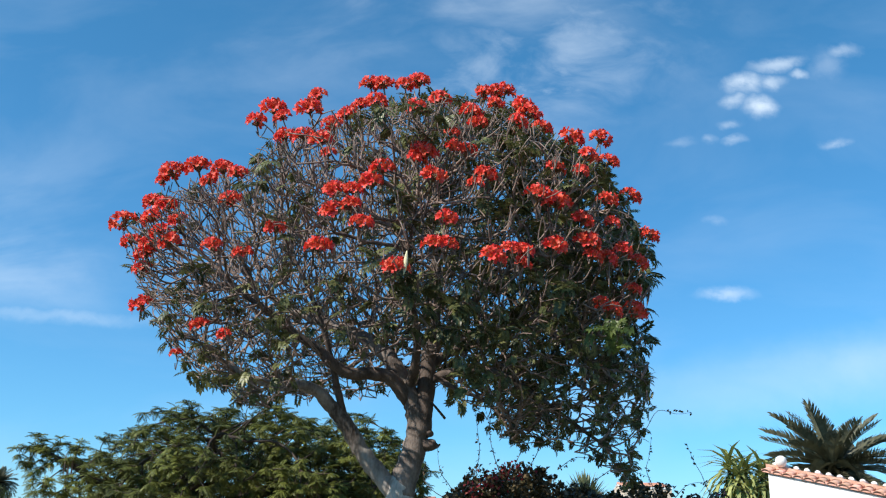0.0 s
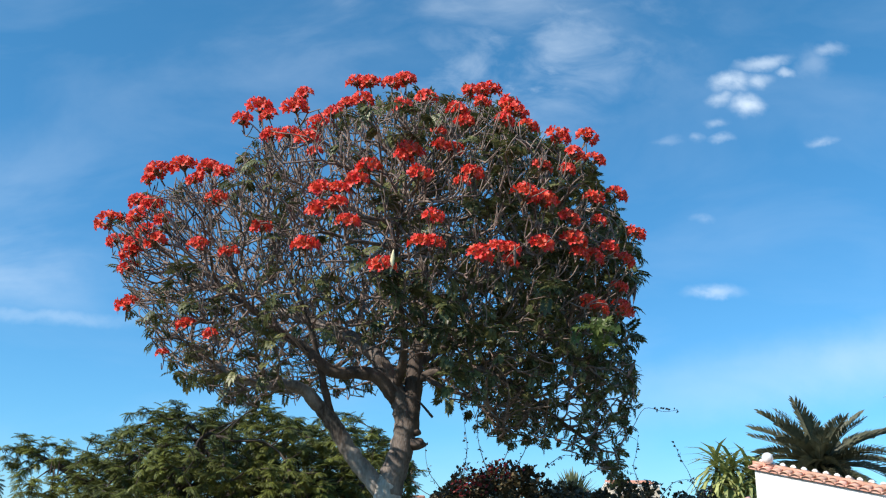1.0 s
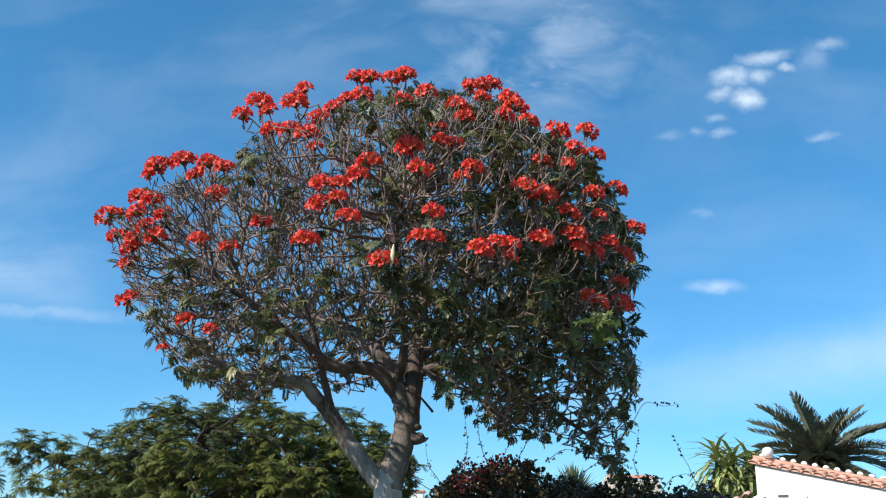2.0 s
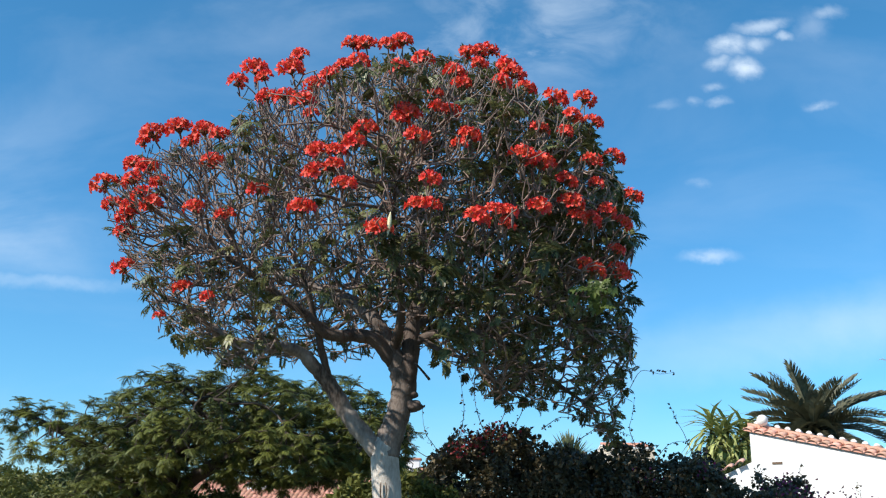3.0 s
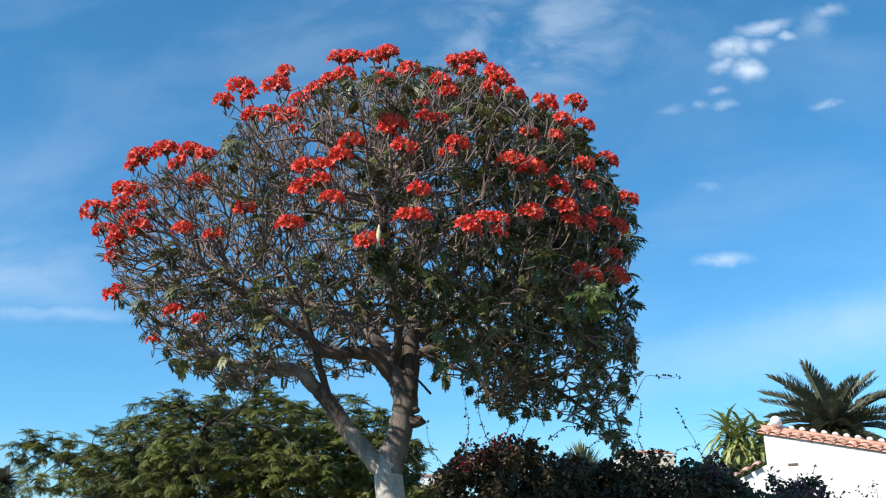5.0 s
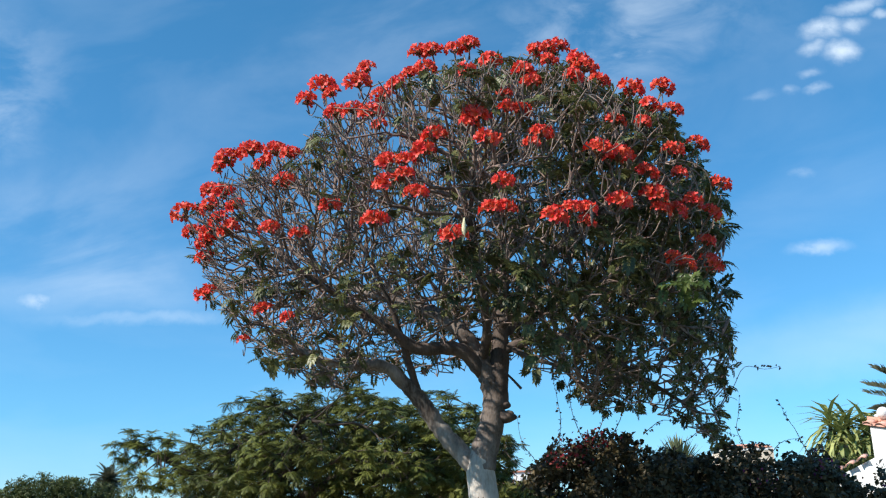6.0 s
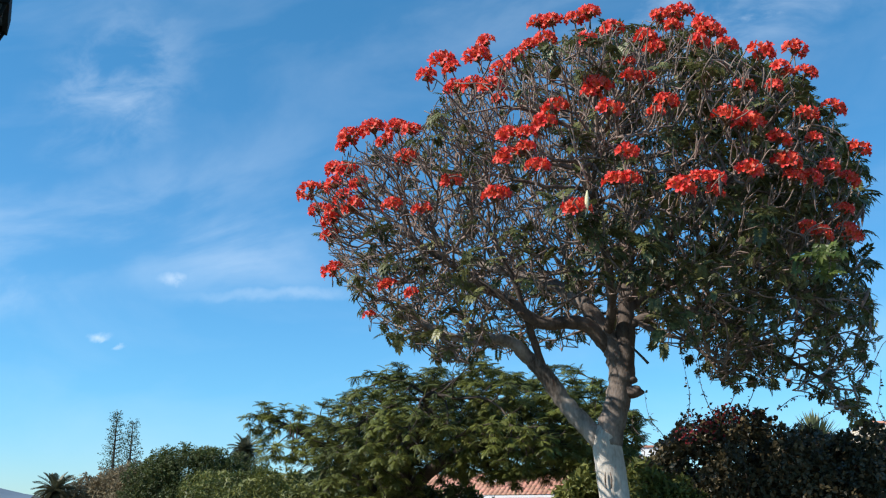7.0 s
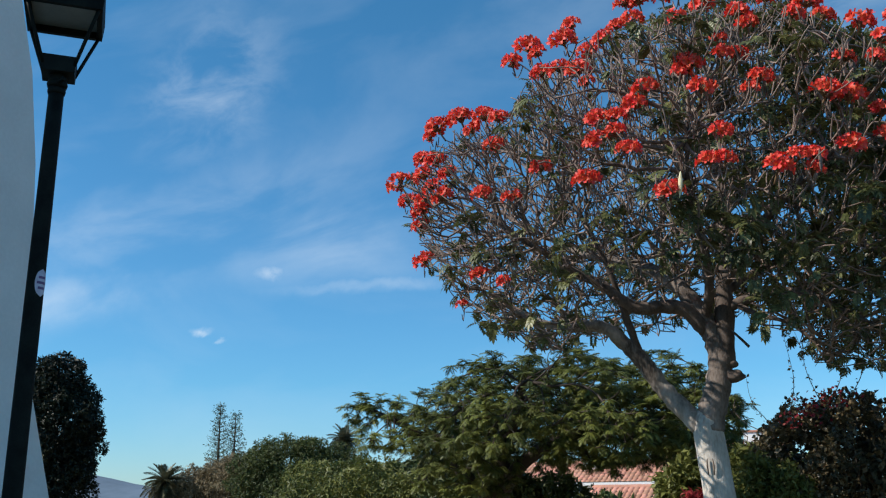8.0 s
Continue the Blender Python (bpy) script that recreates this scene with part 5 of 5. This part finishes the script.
# ---- trees and scrub in the distance ----
def bushy(name, base, label, blobs, n, leaf_mat, size, seed, trunk_r=0.2, hard=0.55, category="tree", clump=None):
    """A broad-leaved crown of leaf tufts over several rounded masses (x, y, z, rx, ry, rz), on a forked trunk."""
    rng = np.random.default_rng(seed)
    tree = thing(name, base, label, category)
    b = np.array(base, float)
    for i, (x, y, z, rx, ry, rz) in enumerate(blobs):
        c = np.array((x, y, z))
        mid = b + (c - b) * 0.5 + (0, 0, 0.15 * rz)
        part("trunk" if i == 0 else "limb", tube([b + (0.02 * i, 0, -0.1), b + (c - b) * 0.25 * (1, 1, 1.3), mid, c + (0, 0, rz * 0.3)],
                                                 [trunk_r * (1 if i == 0 else 0.6), trunk_r * 0.7, trunk_r * 0.45, trunk_r * 0.12], 8, 0.3, 0.2, i), M_BARK_SHADOW, tree)
    vol = np.array([q[3] * q[4] + q[3] * q[5] for q in blobs])
    places, outs = [], []
    for q, k in zip(blobs, (n * vol / vol.sum()).astype(int)):
        d = rng.normal(0, 1, (k, 3))
        d /= np.linalg.norm(d, axis=1)[:, None]
        lump = np.array([1 + 0.28 * noise.noise(Vector(v) * 2.6 + Vector((seed, q[0], 0))) + 0.14 * noise.noise(Vector(v) * 6 + Vector((seed, 0, q[0]))) for v in d])
        r = (1 - (rng.random(k) ** 2) * hard) * lump
        places.append(np.array(q[:3]) + d * r[:, None] * q[3:])
        outs.append(d)
    p, d = np.concatenate(places), np.concatenate(outs)
    ok = p[:, 2] > 0.15
    p, d = p[ok], d[ok]
    k = len(p)
    along = d * 0.6 + rng.normal(0, 0.6, (k, 3))
    normal = d * 0.5 + rng.normal(0, 0.4, (k, 3)) + (0, 0, 0.7)
    part("crown", scatter(clump or leaf_clump(), p, along, normal, rng.uniform(*size, k)), leaf_mat, tree, kind="stuff")
    return tree


bushy("tree", (-33.5, 60, 0), "dark round-crowned tree in the distance",
      [(-33.4, 60, 4.7, 2.2, 2.4, 2.0), (-36.2, 60, 3.9, 1.7, 2.0, 1.9), (-30.3, 60.5, 4.3, 1.9, 2.0, 1.7), (-34.8, 59, 4.6, 1.3, 1.3, 1.7), (-32.0, 58.6, 2.9, 2.6, 1.8, 1.7),
       (-31.6, 59.5, 5.4, 1.2, 1.2, 1.1)],
      11500, M_FAR, (0.10, 0.2), 31)
bushy("tree", (-22, 47, 0), "lighter green spreading tree beyond the feathery tree",
      [(-24.6, 47, 2.9, 1.6, 1.8, 1.3), (-22.4, 47, 3.2, 1.5, 1.8, 1.15), (-20.2, 47, 2.9, 1.6, 1.8, 1.2), (-18.0, 47.5, 2.7, 1.6, 1.8, 1.1), (-23.0, 46, 1.9, 2.5, 1.6, 1.2),
       (-19.5, 46, 1.8, 2.5, 1.6, 1.1)],
      8500, M_FAR_LIGHT, (0.1, 0.22), 32)
bushy("shrub", (-41, 62, 0), "brown dry scrub bank in the distance",
      [(-44.2, 62, 2.4, 1.6, 2, 1.5), (-42.2, 62, 3.2, 1.7, 2, 1.6), (-40.2, 62, 3.7, 1.7, 2, 1.8), (-38.2, 61.5, 3.9, 1.6, 2, 1.7)],
      8000, M_DRY, (0.09, 0.22), 33, 0.12, 0.7, "shrub")
bushy("shrub", (-10.6, 25, 0), "low olive-green shrub under the feathery tree",
      [(-11.6, 25.5, 1.8, 1.5, 1.4, 1.2), (-9.8, 25, 1.7, 1.3, 1.2, 1.05), (-8.4, 25.6, 1.4, 1.4, 1.2, 1.0), (-13.3, 26, 1.65, 1.4, 1.2, 1.05)],
      6500, M_FAR_LIGHT, (0.07, 0.15), 34, 0.1, 0.6, "shrub")
bushy("shrub", (-6.6, 23.5, 0), "dark green undergrowth beneath the feathery tree",
      [(-7.3, 23.5, 1.7, 1.2, 1.0, 1.15), (-5.9, 23.6, 1.5, 1.0, 1.0, 1.05), (-8.5, 23.6, 1.5, 0.9, 0.9, 0.95)], 3000, M_FAR, (0.1, 0.2), 44, 0.1, 0.6, "shrub")
bushy("shrub", (-5.2, 30, 0), "green shrub before the low white house", [(-6.0, 30, 1.0, 1.4, 1.2, 1.0), (-7.6, 30, 1.0, 1.3, 1.2, 0.9)], 1800, M_FAR, (0.13, 0.25), 35, 0.1, 0.6, "shrub")
bushy("shrub", (-1.2, 17, 0), "olive and reddish shrub beside the pale trunk",
      [(-1.76, 17, 1.82, 0.62, 0.6, 0.66), (-0.64, 17, 1.95, 0.7, 0.6, 0.66)], 2600, M_FAR_LIGHT, (0.07, 0.15), 36, 0.08, 0.6, "shrub")
bushy("shrub", (-0.45, 13.0, 0), "loose olive shrub at the foot of the creeper",
      [(-0.62, 13.0, 1.75, 0.30, 0.35, 0.55), (-0.30, 13.0, 1.6, 0.35, 0.35, 0.6)], 1500, M_FAR_LIGHT, (0.05, 0.11), 45, 0.04, 0.7, "shrub")
bushy("shrub", (-1.2, 15.6, 0), "rust-red leaved shrub low behind the trunk",
      [(-1.5, 15.6, 1.5, 0.38, 0.35, 0.42), (-0.76, 15.6, 1.5, 0.34, 0.35, 0.42)], 900, M_BRACT_RED, (0.06, 0.12), 37, 0.05, 0.6, "shrub")
bushy("shrub", (6.2, 24, 0), "dark shrub with purplish leaves below the yucca",
      [(6.1, 24, 2.7, 0.8, 0.7, 0.65), (5.3, 24, 2.5, 0.7, 0.7, 0.6), (6.9, 24.2, 2.9, 0.7, 0.7, 0.5)], 2200, M_FAR, (0.1, 0.18), 39, 0.08, 0.6, "shrub")
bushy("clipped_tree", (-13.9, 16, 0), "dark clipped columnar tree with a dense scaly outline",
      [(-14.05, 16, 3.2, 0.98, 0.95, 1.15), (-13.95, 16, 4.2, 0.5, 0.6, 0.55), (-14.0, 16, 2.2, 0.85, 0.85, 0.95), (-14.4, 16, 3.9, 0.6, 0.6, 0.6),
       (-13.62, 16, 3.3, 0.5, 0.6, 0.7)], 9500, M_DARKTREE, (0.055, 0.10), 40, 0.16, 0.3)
bushy("tree", (-15.5, 40, 0), "mid-green tree behind the feathery tree",
      [(-15.5, 40, 2.6, 2.2, 2, 1.2), (-12.8, 40, 2.3, 1.8, 2, 1.2)], 3000, M_FAR, (0.18, 0.34), 41)


def norfolk_pine(base, top, label, seed):
    """A slender, open conifer: whorls of thin branches with tufted ends on a straight stem."""
    rng = np.random.default_rng(seed)
    tree = thing("norfolk_pine", base, label, "tree", "distant pines")
    b = np.array(base, float)
    part("trunk", tube([b, b + (0, 0, (top - b[2]) * 0.5), (b[0], b[1], top)], [0.22, 0.15, 0.03], 8, 0.5, 0.1), M_BARK_SHADOW, tree)
    z = top * 0.35
    while z < top - 0.1:
        t = (z - top * 0.35) / (top * 0.65)
        ln = 1.35 * (1 - t) ** 0.5 + 0.25
        n = 5
        items, places, outs = [], [], []
        for k in range(n):
            a = math.tau * k / n + rng.uniform(-0.3, 0.3)
            l = ln * rng.uniform(0.55, 1.1)
            d = np.array((math.cos(a), math.sin(a), 0.28))
            c = np.array((b[0], b[1], z))
            items.append(tube([c, c + d * l * 0.5, c + d * l + (0, 0, 0.12 * l)], [0.035, 0.022, 0.008], 4, 0.3))
            m = int(8 + 18 * l)
            s = rng.random(m) ** 0.6
            places.append(c + d * (l * s)[:, None] + rng.normal(0, 0.15, (m, 3)))
            outs.append(np.tile(d, (m, 1)) + rng.normal(0, 0.5, (m, 3)) + (0, 0, 0.5))
        br = part("branch_whorl", merged(items), M_BARK_SHADOW, tree)
        p, o = np.concatenate(places), np.concatenate(outs)
        part("needle_tuft", scatter(small_leaf(), p, o, rng.normal(0, 1, o.shape), rng.uniform(0.10, 0.20, len(p))), M_NEEDLE, br, kind="stuff")
        z += rng.uniform(0.38, 0.55)
    return tree


norfolk_pine((-58.9, 90, 0), 12.9, "tall slender open conifer on the skyline", 51)
norfolk_pine((-57.0, 90, 0), 11.7, "slightly shorter slender conifer on the skyline", 52)


# ---- street lamp and white building ----
def street_lamp():
    lx, ly = -3.175, 3.85
    lamp = thing("street_lamp", (lx, ly, 0), "black iron street lamp with an open four-sided lantern", "street lamp")
    turn = Matrix.Rotation(radians(40), 4, "Z")

    def square(z, h):
        return [tuple(Vector((lx, ly, 0)) + turn @ Vector((sx * h, sy * h, z))) for sx, sy in ((-1, -1), (1, -1), (1, 1), (-1, 1))]

    def frustum(z0, h0, z1, h1):
        v = square(z0, h0) + square(z1, h1)
        return v, [(3, 2, 1, 0), (4, 5, 6, 7)] + [(i, (i + 1) % 4, (i + 1) % 4 + 4, i + 4) for i in range(4)]

    def band(z0, h0, z1, h1, t):
        v = square(z0, h0) + square(z1, h1) + square(z1, h1 - t) + square(z0, h0 - t)
        f = []
        for r in range(4):
            for i in range(4):
                f.append((r * 4 + i, r * 4 + (i + 1) % 4, ((r + 1) % 4) * 4 + (i + 1) % 4, ((r + 1) % 4) * 4 + i))
        return v, f

    part("post", tube([(lx, ly, 0), (lx, ly, 0.5), (lx, ly, 1.5), (lx, ly, 2.6), (lx, ly, 3.74)], [0.062, 0.050, 0.044, 0.041, 0.036], 20, 0.3), M_IRON, lamp, "dark green-black iron post")
    part("base_plinth", tube([(lx, ly, -0.02), (lx, ly, 0.1), (lx, ly, 0.55), (lx, ly, 0.62)], [0.15, 0.14, 0.11, 0.075], 20, 0.1), M_IRON, lamp)
    for z, r in ((3.665, 0.043), (3.70, 0.049), (3.73, 0.044)):
        part("collar", tube([(lx, ly, z - 0.018), (lx, ly, z), (lx, ly, z + 0.018)], [r * 0.9, r, r * 0.9], 20, 0.02), M_IRON, lamp)
    part("screw", tube([(lx + 0.035, ly - 0.03, 3.70), (lx + 0.06, ly - 0.035, 3.702), (lx + 0.075, ly - 0.04, 3.705)], [0.01, 0.01, 0.014], 6, 0.02), M_IRON, lamp)
    part("lantern_foot", frustum(3.745, 0.076, 3.825, 0.080), M_IRON, lamp, smooth=False)
    for sx, sy in ((-1, -1), (1, -1), (1, 1), (-1, 1)):
        p0 = Vector((lx, ly, 0)) + turn @ Vector((sx * 0.072, sy * 0.072, 3.78))
        p1 = Vector((lx, ly, 0)) + turn @ Vector((sx * 0.165, sy * 0.165, 4.06))
        part("glazing_bar", tube([p0, (p0 + p1) / 2, p1], [0.009] * 3, 6, 0.3), M_IRON, lamp)
    part("lantern_rim", band(4.05, 0.180, 4.14, 0.188, 0.026), M_IRON, lamp, smooth=False)
    part("reflector", frustum(4.085, 0.152, 4.10, 0.152), M_LAMPGLASS, lamp, "pale inner panel under the hood", smooth=False)
    part("hood", frustum(4.14, 0.170, 4.34, 0.08), M_IRON, lamp, smooth=False)
    part("hood_cap", frustum(4.34, 0.05, 4.44, 0.03), M_IRON, lamp, smooth=False)
    # oval sticker wrapped round the post
    v, f = [], []
    for i in range(9):
        for k in range(9):
            u, w = (k / 8 - 0.5) * 2, (i / 8 - 0.5) * 2
            half = math.sqrt(max(0, 1 - w * w))
            a = radians(-8) + u * half * 0.75
            v.append((lx + math.cos(a) * 0.0425, ly + math.sin(a) * 0.0425, 2.70 + w * 0.066))
    f = [(i * 9 + k, i * 9 + k + 1, i * 9 + k + 10, i * 9 + k + 9) for i in range(8) for k in range(8)]
    st = part("sticker", (v, f), M_STICKER, lamp, "pale oval sticker with unreadable print")
    for z, w in ((2.725, 0.4), (2.70, 0.55), (2.675, 0.4)):
        v = [(lx + math.cos(radians(-8) + u * w) * 0.0440, ly + math.sin(radians(-8) + u * w) * 0.0440, z + dz) for dz in (-0.006, 0.006) for u in (-1, -0.5, 0, 0.5, 1)]
        part("print_bar", (v, [(k, k + 1, k + 6, k + 5) for k in range(4)]), M_INK, st)
    # the post leans a little
    lamp.rotation_euler = (radians(-0.26), radians(0.31), 0)
    lamp.location = (lx - 0.009, ly - 0.008, 0)
    return lamp


street_lamp()

shade = thing("white_building", (-8, 3, 0), "tall whitewashed building end in shade with a leaning corner", "building", kind="")
part("wall", slab([(-6, -0.1), (6.5, -0.1), (6.42, 2.6), (6.26, 4.43), (6.12, 5.19), (5.93, 5.75), (5.8, 6.2), (-6, 6.2)], "x", -5.6, -11.5), M_WHITE, shade, "shaded white wall")
part("roof", slab([(-6.2, 6.2), (5.9, 6.2), (5.9, 6.32), (-6.2, 6.32)], "x", -5.5, -11.6), M_TILE_FAR, shade)
part("garden_wall", slab([(4.9, -0.1), (7.9, -0.1), (7.6, 1.2), (7.43, 1.8), (7.05, 2.83), (6.9, 3.2), (4.9, 3.2)], "x", -6.2, -6.5), M_WHITE, shade, "low white wall with a sloping end")
